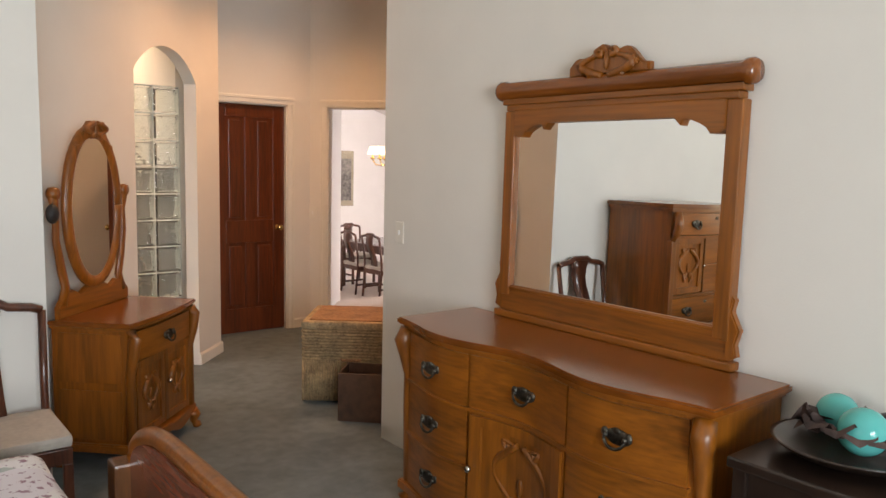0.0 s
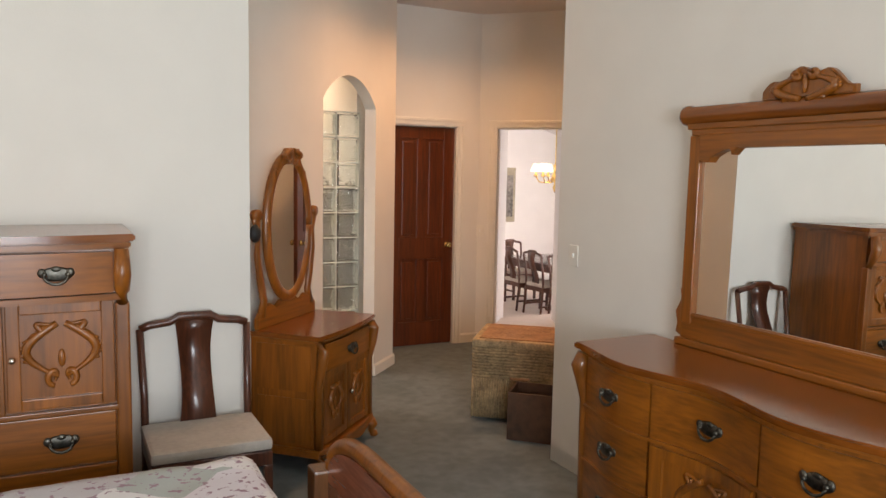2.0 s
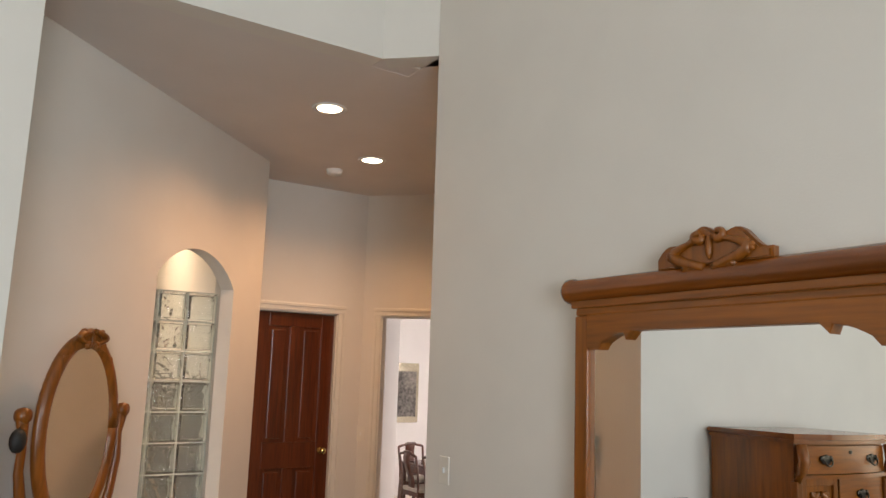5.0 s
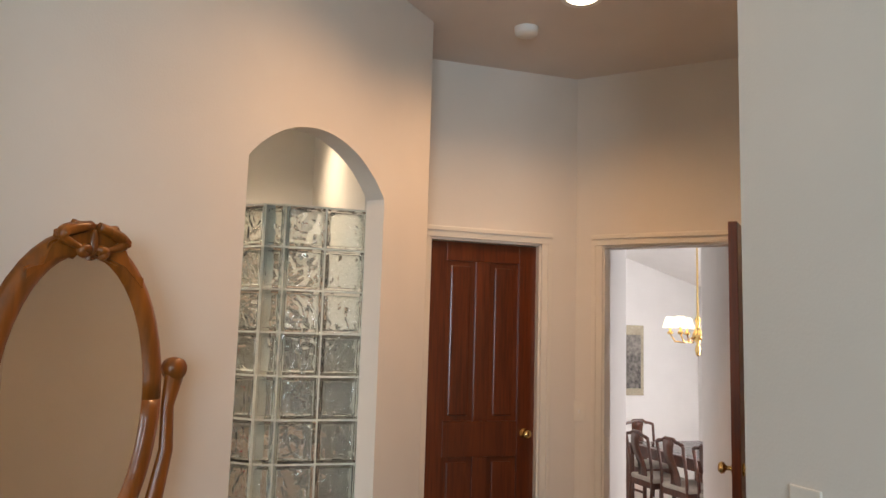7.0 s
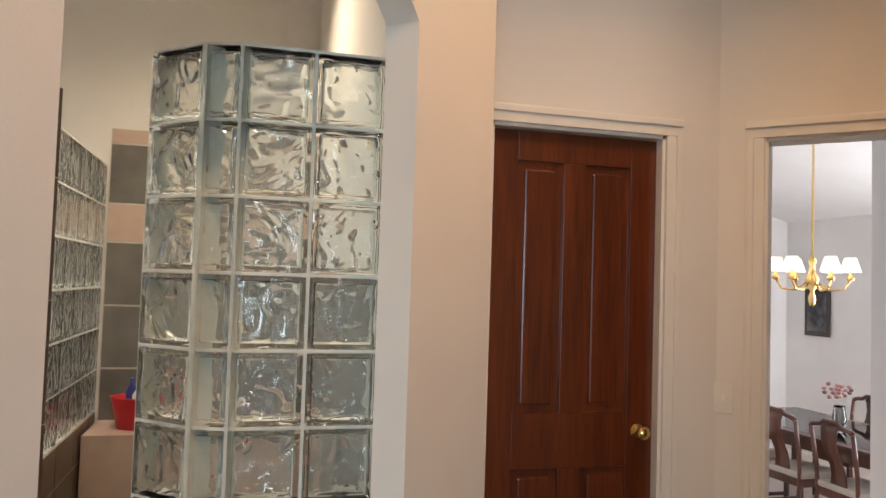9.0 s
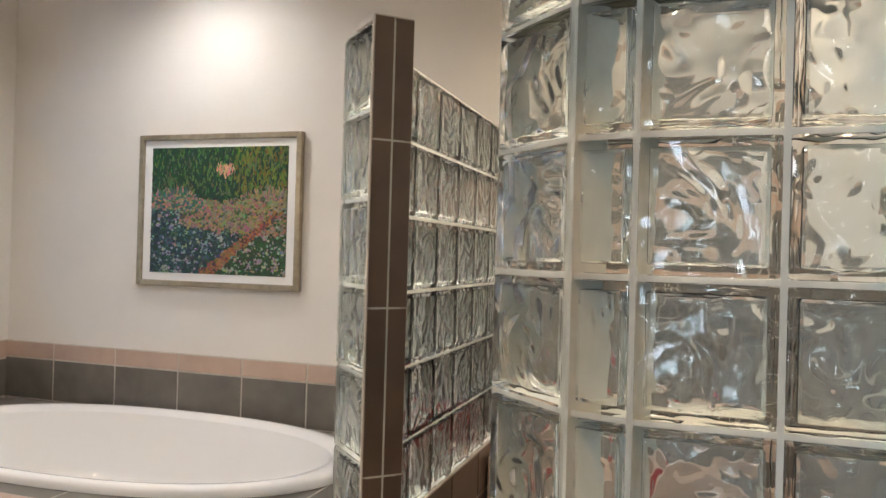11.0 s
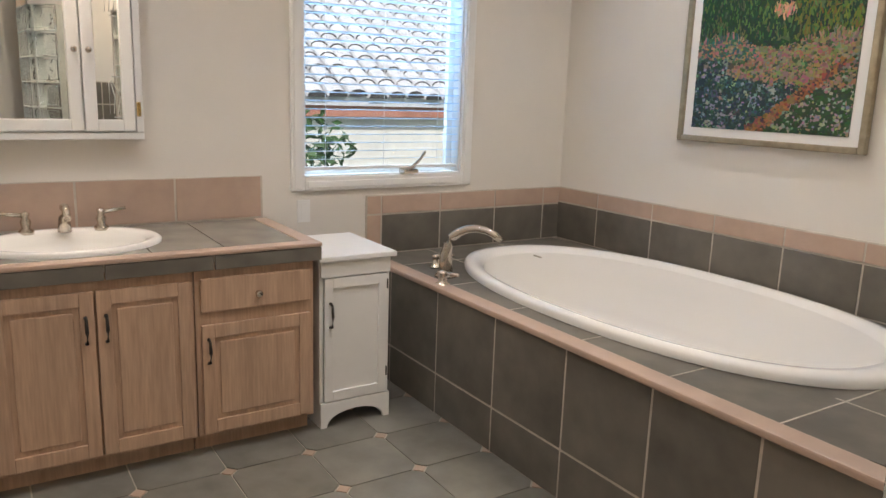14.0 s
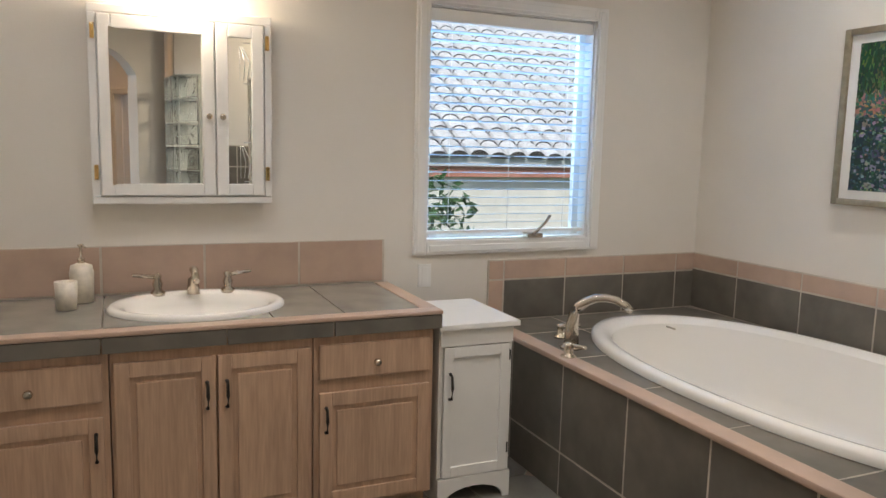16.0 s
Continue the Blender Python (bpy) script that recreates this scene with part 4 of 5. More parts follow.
for k, (zc, h) in enumerate(((0.18, 0.14), (0.60, 0.14))):
    et = bmesh.new()
    for s in range(-2, 3):
        merge(et, tube([(0.0885, 0.59 + 0.016 * s, zc - h / 2), (0.0885, 0.59 + 0.022 * s, zc), (0.0885, 0.59 + 0.006 * s, zc + h / 2)], 0.0022, 5))
    for s in (-1, 1):
        box(et, (0.0875, 0.545, zc + s * 0.085 - 0.002), (0.0892, 0.635, zc + s * 0.085 + 0.002))
    part("etching", et, ETCHED, mc, "frosted etched flower pattern")
for y, z in ((0.018, 0.1), (0.018, 0.66), (0.705, 0.1), (0.705, 0.66)):
    part("hinge", boxes([((0.09, y - 0.008, z), (0.102, y + 0.008, z + 0.06))], 0.002), BRASS, mc)
vl = thing("vanity_light", pose(WX, 5.24, 2.24), "wall lamp with glowing glass shades over the mirror", "lamp")
part("backplate", boxes([((0, -0.3, -0.03), (0.02, 0.3, 0.03))], 0.006), NICKEL, vl)
for y in (-0.21, 0.0, 0.21):
    sh = part("shade", lathe([(0.025, 0.06), (0.04, 0.04), (0.06, -0.05), (0.055, -0.05), (0.035, 0.035)], 20, pose(0.12, y, 0)), GLOW, vl, "frosted glowing glass shade")
    part("arm", tube([(0.02, y, 0.0), (0.07, y, 0.05), (0.12, y, 0.06)], 0.007, 8), NICKEL, vl)

# ---- vestibule things ----


def downlight(x, y, z, power, colour, label="white recessed ceiling downlight, lit"):
    ob = thing("downlight", pose(x, y, z), label, "ceiling light", "recessed downlights")
    part("trim_ring", lathe([(0.075, -0.004), (0.1, -0.006), (0.104, 0), (0.07, 0.0)], 28), WHITE, ob)
    part("lamp_disc", lathe([(0, -0.002), (0.074, -0.002), (0.074, 0.0), (0, 0.0)], 28), GLOW, ob)
    lamp("downlight_lamp", "SPOT", look((x, y, z - 0.03), (x, y, 0)), power, colour, 0.06, angle=150)


downlight(2.85, 4.48, SOFFIT, 64, WARM)
downlight(3.565, 5.30, SOFFIT, 64, WARM)
downlight(0.0, 7.55, SOFFIT + 0.004, 62, SOFT)
downlight(0.6, 6.0, SOFFIT + 0.004, 70, SOFT)
downlight(-0.2, 4.9, SOFFIT + 0.004, 55, SOFT)
downlight(2.15, 7.0, SOFFIT + 0.004, 105, (1.0, 0.80, 0.58))
lamp("vanity_lamp", "POINT", pose(WX + 0.16, 5.24, 2.12), 9, (1, 0.8, 0.58), 0.06)

sm = thing("smoke_detector", pose(3.46, 5.72, SOFFIT), "round white smoke detector on the ceiling", "smoke detector")
part("housing", lathe([(0, -0.04), (0.05, -0.04), (0.06, -0.03), (0.065, -0.004), (0.065, 0), (0, 0)], 24), WHITE, sm)


def switch(m, label="cream light switch plate on the wall"):
    ob = thing("light_switch", m, label, "light switch")
    part("plate", boxes([((-0.036, -0.006, -0.058), (0.036, 0, 0.058))], 0.003), TRIM, ob)
    part("toggle", boxes([((-0.005, -0.014, -0.01), (0.005, -0.005, 0.012))], 0.002), WHITE, ob)


switch(Matrix.Translation((h0[0] + 0.02, h0[1] - 0.02, 1.09)) @ pose(0, 0, 0, 0, 0, -45))
switch(Matrix.Translation((BX1, 3.3, 1.2)) @ pose(0, 0, 0, 0, 0, -90))

vent = thing("air_vent", pose(1.13, BY1, 3.435), "white louvred air vent high on the wall", "air vent")
for lo, hi in (((-0.18, -0.075), (0.18, -0.055)), ((-0.18, 0.055), (0.18, 0.075)), ((-0.18, -0.055), (-0.155, 0.055)), ((0.155, -0.055), (0.18, 0.055))):
    part("vent_frame", boxes([((lo[0], -0.012, lo[1]), (hi[0], 0, hi[1]))], 0.003), WHITE, vent)
part("backing", boxes([((-0.155, -0.003, -0.055), (0.155, -0.001, 0.055))]), DARK, vent)
for k in range(14):
    part("slat", boxes([((-0.15 + k * 0.0225, -0.012, -0.055), (-0.143 + k * 0.0225, -0.004, 0.055))]), WHITE, vent)
for z in (-0.02, 0.018):
    part("slat", boxes([((-0.155, -0.006, z), (0.155, -0.0035, z + 0.004))]), WHITE, vent)

# ---- furniture helpers ----


def bail_pull(parent, m):
    """An ornate pewter pull with a bail; faces -y."""
    bm = lathe([(0, 0), (0.6, 0), (1, 0.002), (0.8, 0.005), (0, 0.006)], 18, m @ pose(0, 0, 0, 90) @ Matrix.Diagonal((0.042, 0.02, 1, 1)))
    for s in (-1, 1):
        merge(bm, ball((0, 0, 0), 0.011, (1, 0.6, 1.2), 8), m @ pose(s * 0.034, -0.004, 0.004))
        merge(bm, ball((0, 0, 0), 0.007, (1, 1, 1), 8), m @ pose(s * 0.028, -0.012, 0.0))
    merge(bm, tube([(0.03 * math.cos(a), -0.014 - 0.006 * math.sin(-a), 0.026 * math.sin(a)) for a in (math.pi + math.pi * k / 8 for k in range(9))], 0.0042, 6), m)
    merge(bm, ball((0, -0.004, 0.014), 0.01, (1.3, 0.5, 0.8), 8), m)
    bm.transform(m @ Matrix.Diagonal((1.35, 1.2, 1.35, 1)) @ m.inverted())
    return part("drawer_pull", bm, PEWTER, parent, "ornate antique pewter bail pull")


def scroll(pts_fn, n=16, r=0.006, material=None):
    return tube([pts_fn(k / (n - 1)) for k in range(n)], r * 1.75, 6, [0.6 + 0.6 * math.sin(math.pi * min(1, k / (n - 1) + 0.15)) for k in range(n)], 1.0, (0, 1, 0))


def carving(w, h):
    """Mirror-symmetric carved scrollwork in the xz plane, facing -y."""
    bm = bmesh.new()
    for s in (-1, 1):
        merge(bm, scroll(lambda t: (s * (0.05 + 0.40 * math.sin(math.pi * t) ) * w, -0.004, (0.42 - 0.72 * t) * h), 18, 0.008))
        merge(bm, scroll(lambda t: (s * (0.22 - 0.15 * t * math.cos(5.5 * t)) * w, -0.004, (0.40 - 0.12 * math.sin(5.5 * t) * (1 - t)) * h), 16, 0.006))
        merge(bm, scroll(lambda t: (s * (0.10 + 0.11 * (1 - t) * math.sin(6 * t)) * w, -0.004, (-0.30 - 0.12 * math.cos(6 * t) * (1 - 0.6 * t)) * h), 16, 0.006))
        for k in range(5):
            t = 0.2 + 0.12 * k
            merge(bm, ball((s * (0.05 + 0.40 * math.sin(math.pi * t) + 0.05) * w, -0.004, (0.42 - 0.72 * t) * h), 0.012, (1.2, 0.5, 0.7), 8))
    merge(bm, ball((0, -0.003, -0.05 * h), 0.016, (0.8, 0.5, 2.2), 8))
    return bm


def sheet_front(fn, x0, x1, z0, z1, t=0.02, n=20):
    """A board whose face follows y = fn(x) in plan."""
    bm = bmesh.new()
    cols = []
    for k in range(n + 1):
        x = x0 + (x1 - x0) * k / n
        y = fn(x)
        cols.append([bm.verts.new((x, y, z0)), bm.verts.new((x, y, z1)), bm.verts.new((x, y + t, z1)), bm.verts.new((x, y + t, z0))])
    for a, b in zip(cols, cols[1:]):
        for i in range(4):
            bm.faces.new([a[i], b[i], b[(i + 1) % 4], a[(i + 1) % 4]])
    bm.faces.new(cols[0])
    bm.faces.new(cols[-1])
    bmesh.ops.recalc_face_normals(bm, faces=bm.faces)
    return bm


def slab(fn, x0, x1, yb, z0, z1, n=28, lip=0.0):
    """A top whose front edge follows fn and whose back is straight at yb."""
    pts = [(x0 + (x1 - x0) * k / n, fn(x0 + (x1 - x0) * k / n)) for k in range(n + 1)] + [(x1, yb), (x0, yb)]
    return prism([(x, y) for x, y in pts], z1 - z0, Matrix(((1, 0, 0, 0), (0, 0, 1, 0), (0, 1, 0, z0), (0, 0, 0, 1))), 0.006)


def paw_leg(x, y, h=0.13, sx=1):
    return tube([(x, y, h), (x + sx * 0.012, y - 0.015, h * 0.7), (x + sx * 0.004, y - 0.008, h * 0.35), (x + sx * 0.014, y - 0.022, 0.02), (x + sx * 0.016, y - 0.03, 0.0)], 0.03, 10, [1.2, 1.1, 0.65, 0.9, 0.75])


# ---- dresser with mirror; front faces -y of its own frame ----
W = 1.55
dres = thing("dresser", Matrix.Translation((BX1 - 0.02, 1.88, 0)) @ pose(0, 0, 0, 0, 0, -90), "honey oak serpentine dresser with carved door", "dresser")


def serp(x):
    return -0.45 + 0.035 * math.cos(2 * math.pi * x / 0.78) - 0.012


X2 = W / 2
part("body", slab(lambda x: serp(x) + 0.008, -X2 + 0.03, X2 - 0.03, -0.002, 0.13, 0.87), OAK, dres)
part("top", slab(lambda x: serp(x) - 0.022, -X2, X2, 0.0, 0.872, 0.90), OAKTOP, dres)
part("top_moulding", slab(lambda x: serp(x) + 0.002, -X2 + 0.018, X2 - 0.018, 0.0, 0.852, 0.872), OAKH, dres)
part("plinth", slab(lambda x: serp(x) - 0.01, -X2 + 0.005, X2 - 0.005, -0.002, 0.11, 0.155), OAKH, dres)
part("apron", slab(lambda x: serp(x) + 0.012, -X2 + 0.06, X2 - 0.06, -0.3, 0.06, 0.11), OAKH, dres)
for x, sx in ((-X2 + 0.045, -1), (X2 - 0.045, 1)):
    part("leg", paw_leg(x, serp(x) + 0.03, 0.115, sx), OAK, dres)
    part("back_leg", boxes([((x - 0.025, -0.06, 0), (x + 0.025, -0.01, 0.112))], 0.004), OAK, dres)
    part("corner_post", tube([(x, serp(x) + 0.03, 0.155), (x, serp(x) + 0.02, 0.5), (x, serp(x) + 0.02, 0.65), (x + sx * 0.008, serp(x) + 0.0, 0.74), (x + sx * 0.01, serp(x) - 0.012, 0.80), (x, serp(x) + 0.01, 0.852)], 0.032, 10, [0.9, 0.8, 0.8, 0.9, 1.2, 1.1]), OAK, dres)
cols = [(-X2 + 0.085, -0.258), (-0.248, 0.248), (0.258, X2 - 0.085)]
rows3 = [(0.165, 0.39), (0.40, 0.625), (0.637, 0.845)]
for i, (a, b) in enumerate(cols):
    for j, (z0, z1) in enumerate(rows3):
        if i == 1 and j < 2:
            continue
        d = part("drawer", sheet_front(serp, a, b, z0, z1), OAKH, dres)
        xs = (a + b) / 2
        bail_pull(d, pose(xs, serp(xs), (z0 + z1) / 2))
    for z in (0.395, 0.631):
        if i != 1 or z > 0.5:
            part("drawer_bead", sheet_front(lambda x: serp(x) - 0.012, a - 0.01, b + 0.01, z - 0.006, z + 0.006, 0.03), OAKH, dres)
dd = part("cabinet_door", sheet_front(serp, -0.245, 0.245, 0.165, 0.622), OAK, dres)
part("door_carving", merge(bmesh.new(), carving(0.30, 0.34), pose(0, serp(0) - 0.002, 0.40)), OAK, dd, "carved oak scrollwork")
for lo, hi in (((-0.235, 0.175), (-0.185, 0.612)), ((0.185, 0.175), (0.235, 0.612)), ((-0.185, 0.175), (0.185, 0.215)), ((-0.185, 0.572), (0.185, 0.612))):
    part("door_rail", sheet_front(lambda x: serp(x) - 0.012, lo[0], hi[0], lo[1], hi[1], 0.014, 8), OAK, dd)
part("door_knob", ball((-0.22, serp(-0.22) - 0.03, 0.4), 0.014), NICKEL, dd, "small metal knob")

mir = thing("dresser_mirror", Matrix.Translation((BX1 - 0.012, 1.88, 0.90)) @ pose(0, 0, 0, 0, 0, -90) @ pose(0, 0, 0, -0.6) @ Matrix.Diagonal((0.915, 1, 1.012, 1)), "large oak framed mirror standing on the dresser", "mirror")
part("base_moulding", boxes([((-0.64, -0.055, 0.0), (0.64, 0, 0.03))], 0.006), OAKH, mir)
part("base_board", boxes([((-0.62, -0.04, 0.03), (0.62, 0, 0.145))], 0.006), OAKH, mir)
part("bead", boxes([((-0.6, -0.046, 0.125), (0.6, -0.038, 0.14))], 0.003), OAKH, mir)
for s in (-1, 1):
    part("stile", boxes([((min(s * 0.55, s * 0.615), -0.05, 0.10), (max(s * 0.55, s * 0.615), 0, 0.90))], 0.006), OAK, mir)
    ear = [(0, 0.0), (0.05, 0.02), (0.04, 0.06), (0.055, 0.11), (0.02, 0.17), (0.03, 0.21), (0.0, 0.24)]
    part("bracket", prism([(s * (0.6 + x), 0.03 + z) for x, z in ear], 0.035, pose(0, -0.045, 0), 0.006), OAK, mir, "scrolled side bracket")
part("top_roll", lathe([(0, -0.66), (0.035, -0.66), (0.043, -0.645), (0.043, -0.62), (0.037, -0.61), (0.037, 0.61), (0.043, 0.62), (0.043, 0.645), (0.035, 0.66), (0, 0.66)], 20, pose(0, -0.045, 0.985, 0, 90, 0)), OAKTOP, mir)
rail = [(-0.55, 0.95), (-0.55, 0.80)] + [(-0.53 + 0.02 * k, 0.80 + (-0.012 if k < 3 else 0.04 * math.sin((k - 2) / 6 * math.pi / 2))) for k in range(9)] + [(-0.36, 0.818), (-0.33, 0.845), (0.33, 0.845), (0.36, 0.818)]
rail += [(0.53 - 0.02 * k, 0.80 + (-0.012 if k < 3 else 0.04 * math.sin((k - 2) / 6 * math.pi / 2))) for k in range(8, -1, -1)] + [(0.55, 0.80), (0.55, 0.95)]
part("top_rail", prism(rail, 0.03, pose(0, -0.055, 0), 0.003), OAKH, mir, "shaped oak top rail")
part("cornice", boxes([((-0.62, -0.065, 0.925), (0.62, 0, 0.95)), ((-0.6, -0.058, 0.90), (0.6, 0, 0.925))], 0.005), OAKH, mir)
crest = [(-0.21, 0)] + [(-0.21 + 0.42 * k / 24, 0.035 + 0.07 * math.sin(math.pi * k / 24) + 0.013 * math.sin(6 * math.pi * k / 24)) for k in range(25)] + [(0.21, 0)]
part("crest", prism(crest, 0.04, pose(0, -0.065, 1.015), 0.008), OAK, mir, "carved oak crest")
part("crest_carving", merge(bmesh.new(), carving(0.3, 0.12), pose(0, -0.067, 1.06) @ Matrix.Rotation(math.pi, 4, "Y")), OAK, mir)
part("glass", boxes([((-0.555, -0.03, 0.14), (0.555, -0.022, 0.9))]), MIRROR, mir, "bevelled mirror glass")

# ---- tall chest ----
CW = 1.02
che = thing("chest_of_drawers", pose(0.725 - CW / 2, BY1 - 0.02, 0), "tall honey oak chest with carved door", "chest of drawers")
C2 = CW / 2


def bow(x):
    return -0.56 - 0.05 * (1 - (x / C2) ** 2)


part("body", boxes([((-C2 + 0.04, -0.545, 0.13), (C2 - 0.04, 0, 1.335))]), OAK, che)
part("top", slab(lambda x: bow(x) - 0.02, -C2, C2, 0, 1.352, 1.38), OAKTOP, che)
part("cornice", slab(lambda x: bow(x) - 0.004, -C2 + 0.015, C2 - 0.015, 0, 1.325, 1.352), OAKH, che)
part("plinth", slab(lambda x: bow(x) + 0.0, -C2 + 0.012, C2 - 0.012, 0, 0.1, 0.15), OAKH, che)
for x, sx in ((-C2 + 0.05, -1), (C2 - 0.05, 1)):
    part("leg", paw_leg(x, -0.53, 0.105, sx), OAK, che)
    part("back_leg", boxes([((x - 0.025, -0.06, 0), (x + 0.025, -0.01, 0.102))], 0.004), OAK, che)
    part("corner_post", boxes([((x - 0.026, -0.575, 0.15), (x + 0.026, -0.53, 1.12))], 0.008), OAK, che)
    part("corner_scroll", tube([(x, -0.56, 1.12), (x, -0.585, 1.17), (x, -0.605, 1.23), (x, -0.59, 1.325)], 0.027, 10, [0.9, 1.0, 1.2, 1.0]), OAK, che)
d = part("drawer", sheet_front(bow, -C2 + 0.08, C2 - 0.08, 1.16, 1.315), OAKH, che)
for x in (-0.24, 0.24):
    bail_pull(d, pose(x, bow(x), 1.24))
part("bead", sheet_front(lambda x: bow(x) - 0.012, -C2 + 0.05, C2 - 0.05, 1.133, 1.156, 0.06), OAKH, che)
for z0, z1 in ((0.935, 1.13), (0.735, 0.925)):
    d = part("drawer", boxes([((-C2 + 0.08, -0.56, z0), (0.04, -0.54, z1))], 0.004), OAKH, che)
    bail_pull(d, pose((-C2 + 0.12) / 2, -0.56, (z0 + z1) / 2))
part("drawer_rail", boxes([((-C2 + 0.075, -0.572, 0.926), (0.042, -0.545, 0.934))], 0.003), OAKH, che)
part("divider", boxes([((0.045, -0.57, 0.72), (0.062, -0.545, 1.135))], 0.003), OAK, che)
dd = part("cabinet_door", boxes([((0.075, -0.552, 0.74), (0.425, -0.546, 1.125))]), OAK, che)
for lo, hi in (((0.07, 0.735), (0.115, 1.13)), ((0.385, 0.735), (0.43, 1.13)), ((0.115, 0.735), (0.385, 0.775)), ((0.115, 1.09), (0.385, 1.13))):
    part("door_rail", boxes([((lo[0], -0.566, lo[1]), (hi[0], -0.545, hi[1]))], 0.004), OAK, dd)
part("door_carving", merge(bmesh.new(), carving(0.26, 0.28), pose(0.25, -0.554, 0.935)), OAK, dd, "carved oak scrollwork")
part("door_knob", ball((0.09, -0.585, 0.93), 0.013), NICKEL, dd, "small metal knob")
part("bead", boxes([((-C2 + 0.07, -0.575, 0.705), (C2 - 0.07, -0.545, 0.725))], 0.004), OAKH, che)
for z0, z1 in ((0.505, 0.70), (0.33, 0.495), (0.16, 0.32)):
    d = part("drawer", boxes([((-C2 + 0.08, -0.562, z0), (C2 - 0.08, -0.54, z1))], 0.004), OAKH, che)
    for x in (-0.24, 0.24):
        bail_pull(d, pose(x, -0.562, (z0 + z1) / 2))
for z, x in ((1.28, 0), (0.655, 0)):
    part("escutcheon", ball((x, bow(0) if z > 1 else -0.562, z), 0.016, (1.3, 0.3, 0.7), 8), PEWTER, che, "pewter keyhole plate")

# ---- washstand with oval mirror, its back to the arch wall ----
wash = thing("washstand", Matrix.Translation((1.36, 4.05, 0)) @ pose(0, 0, 0, 0, 0, 45), "honey oak washstand with carved doors", "washstand")
WW, WD = 0.74, 0.44


def wbow(x):
    return -WD - 0.03 * (1 - ((x - WW / 2) / (WW / 2)) ** 2) + 0.02


part("body", boxes([((0.03, -WD + 0.035, 0.12), (WW - 0.03, -0.005, 0.725))]), OAK, wash)
part("top", slab(lambda x: wbow(x) - 0.015, 0, WW, 0, 0.738, 0.762), OAKTOP, wash)
part("top_moulding", slab(lambda x: wbow(x), 0.012, WW - 0.012, 0, 0.72, 0.738), OAKH, wash)
part("plinth", slab(lambda x: wbow(x) - 0.008, 0.005, WW - 0.005, 0, 0.095, 0.14), OAKH, wash)
ap = [(0.03, 0.1)] + [(0.03 + (WW - 0.06) * k / 16, 0.065 + 0.02 * math.cos(4 * math.pi * k / 16)) for k in range(17)] + [(WW - 0.03, 0.1)]
part("apron", prism(ap, 0.02, pose(0, -WD + 0.01, 0)), OAKH, wash)
for x, sx in ((0.04, -1), (WW - 0.04, 1)):
    part("leg", paw_leg(x, -WD + 0.02, 0.1, sx), OAK, wash)
    part("back_leg", boxes([((x - 0.02, -0.05, 0), (x + 0.02, -0.01, 0.1))], 0.003), OAK, wash)
    part("corner_post", tube([(x, -WD + 0.03, 0.14), (x, -WD + 0.03, 0.5), (x + sx * 0.006, -WD + 0.008, 0.60), (x + sx * 0.008, -WD, 0.68), (x, -WD + 0.02, 0.72)], 0.028, 10, [0.9, 0.85, 1, 1.15, 1]), OAK, wash)
part("side_panel", boxes([((0.024, -WD + 0.07, 0.16), (0.032, -0.04, 0.41)), ((0.024, -WD + 0.07, 0.45), (0.032, -0.04, 0.70))], 0.003), OAK, wash)
d = part("drawer", sheet_front(wbow, 0.08, WW - 0.08, 0.56, 0.71), OAKH, wash)
bail_pull(d, pose(WW / 2, wbow(WW / 2), 0.635))
for a, b in ((0.08, WW / 2 - 0.004), (WW / 2 + 0.004, WW - 0.08)):
    q = part("door", boxes([((a, -WD + 0.015, 0.15), (a + 0.04, -WD + 0.036, 0.55)), ((b - 0.04, -WD + 0.015, 0.15), (b, -WD + 0.036, 0.55)), ((a + 0.04, -WD + 0.015, 0.15), (b - 0.04, -WD + 0.036, 0.19)), ((a + 0.04, -WD + 0.015, 0.51), (b - 0.04, -WD + 0.036, 0.55)), ((a + 0.035, -WD + 0.026, 0.185), (b - 0.035, -WD + 0.034, 0.515))], 0.003), OAK, wash)
    part("door_carving", merge(bmesh.new(), carving(0.15, 0.22), pose((a + b) / 2, -WD + 0.023, 0.36)), OAK, q, "carved oak scrollwork")
part("door_knob", ball((WW / 2 + 0.025, -WD, 0.37), 0.014), NICKEL, wash, "small metal knob")

wm = thing("oval_mirror", Matrix.Translation((1.36, 4.05, 0.762)) @ pose(0, 0, 0, 0, 0, 45) @ pose(WW / 2, -0.03, 0), "tilting oval mirror in a carved oak stand", "mirror")
part("base_board", prism([(-0.33, 0), (0.33, 0), (0.33, 0.06), (0.27, 0.12), (0.2, 0.13), (0.14, 0.1), (0.08, 0.13), (0, 0.145), (-0.08, 0.13), (-0.14, 0.1), (-0.2, 0.13), (-0.27, 0.12), (-0.33, 0.06)], 0.03, pose(0, -0.015, 0), 0.006), OAKH, wm)
for s in (-1, 1):
    part("upright", tube([(s * 0.28, 0, 0.06), (s * 0.25, 0, 0.15), (s * 0.28, 0, 0.25), (s * 0.315, 0, 0.4), (s * 0.31, 0, 0.52), (s * 0.325, 0, 0.60), (s * 0.335, 0, 0.62)], 0.026, 10, [1.3, 1.1, 1.1, 0.9, 0.8, 1.2, 0.9], 0.6, (0, 1, 0)), OAK, wm)
    part("finial", lathe([(0, -0.02), (0.03, -0.02), (0.034, 0), (0.03, 0.02), (0, 0.02)], 16, pose(s * 0.325, 0, 0.625, 90)), OAK, wm)
ZC, RX, RZ = 0.545, 0.235, 0.40
ring = tube([(RX * math.cos(a), -0.01, ZC + RZ * math.sin(a)) for a in (2 * math.pi * k / 48 for k in range(49))], 0.034, 10, None, 0.7, (0, 1, 0))
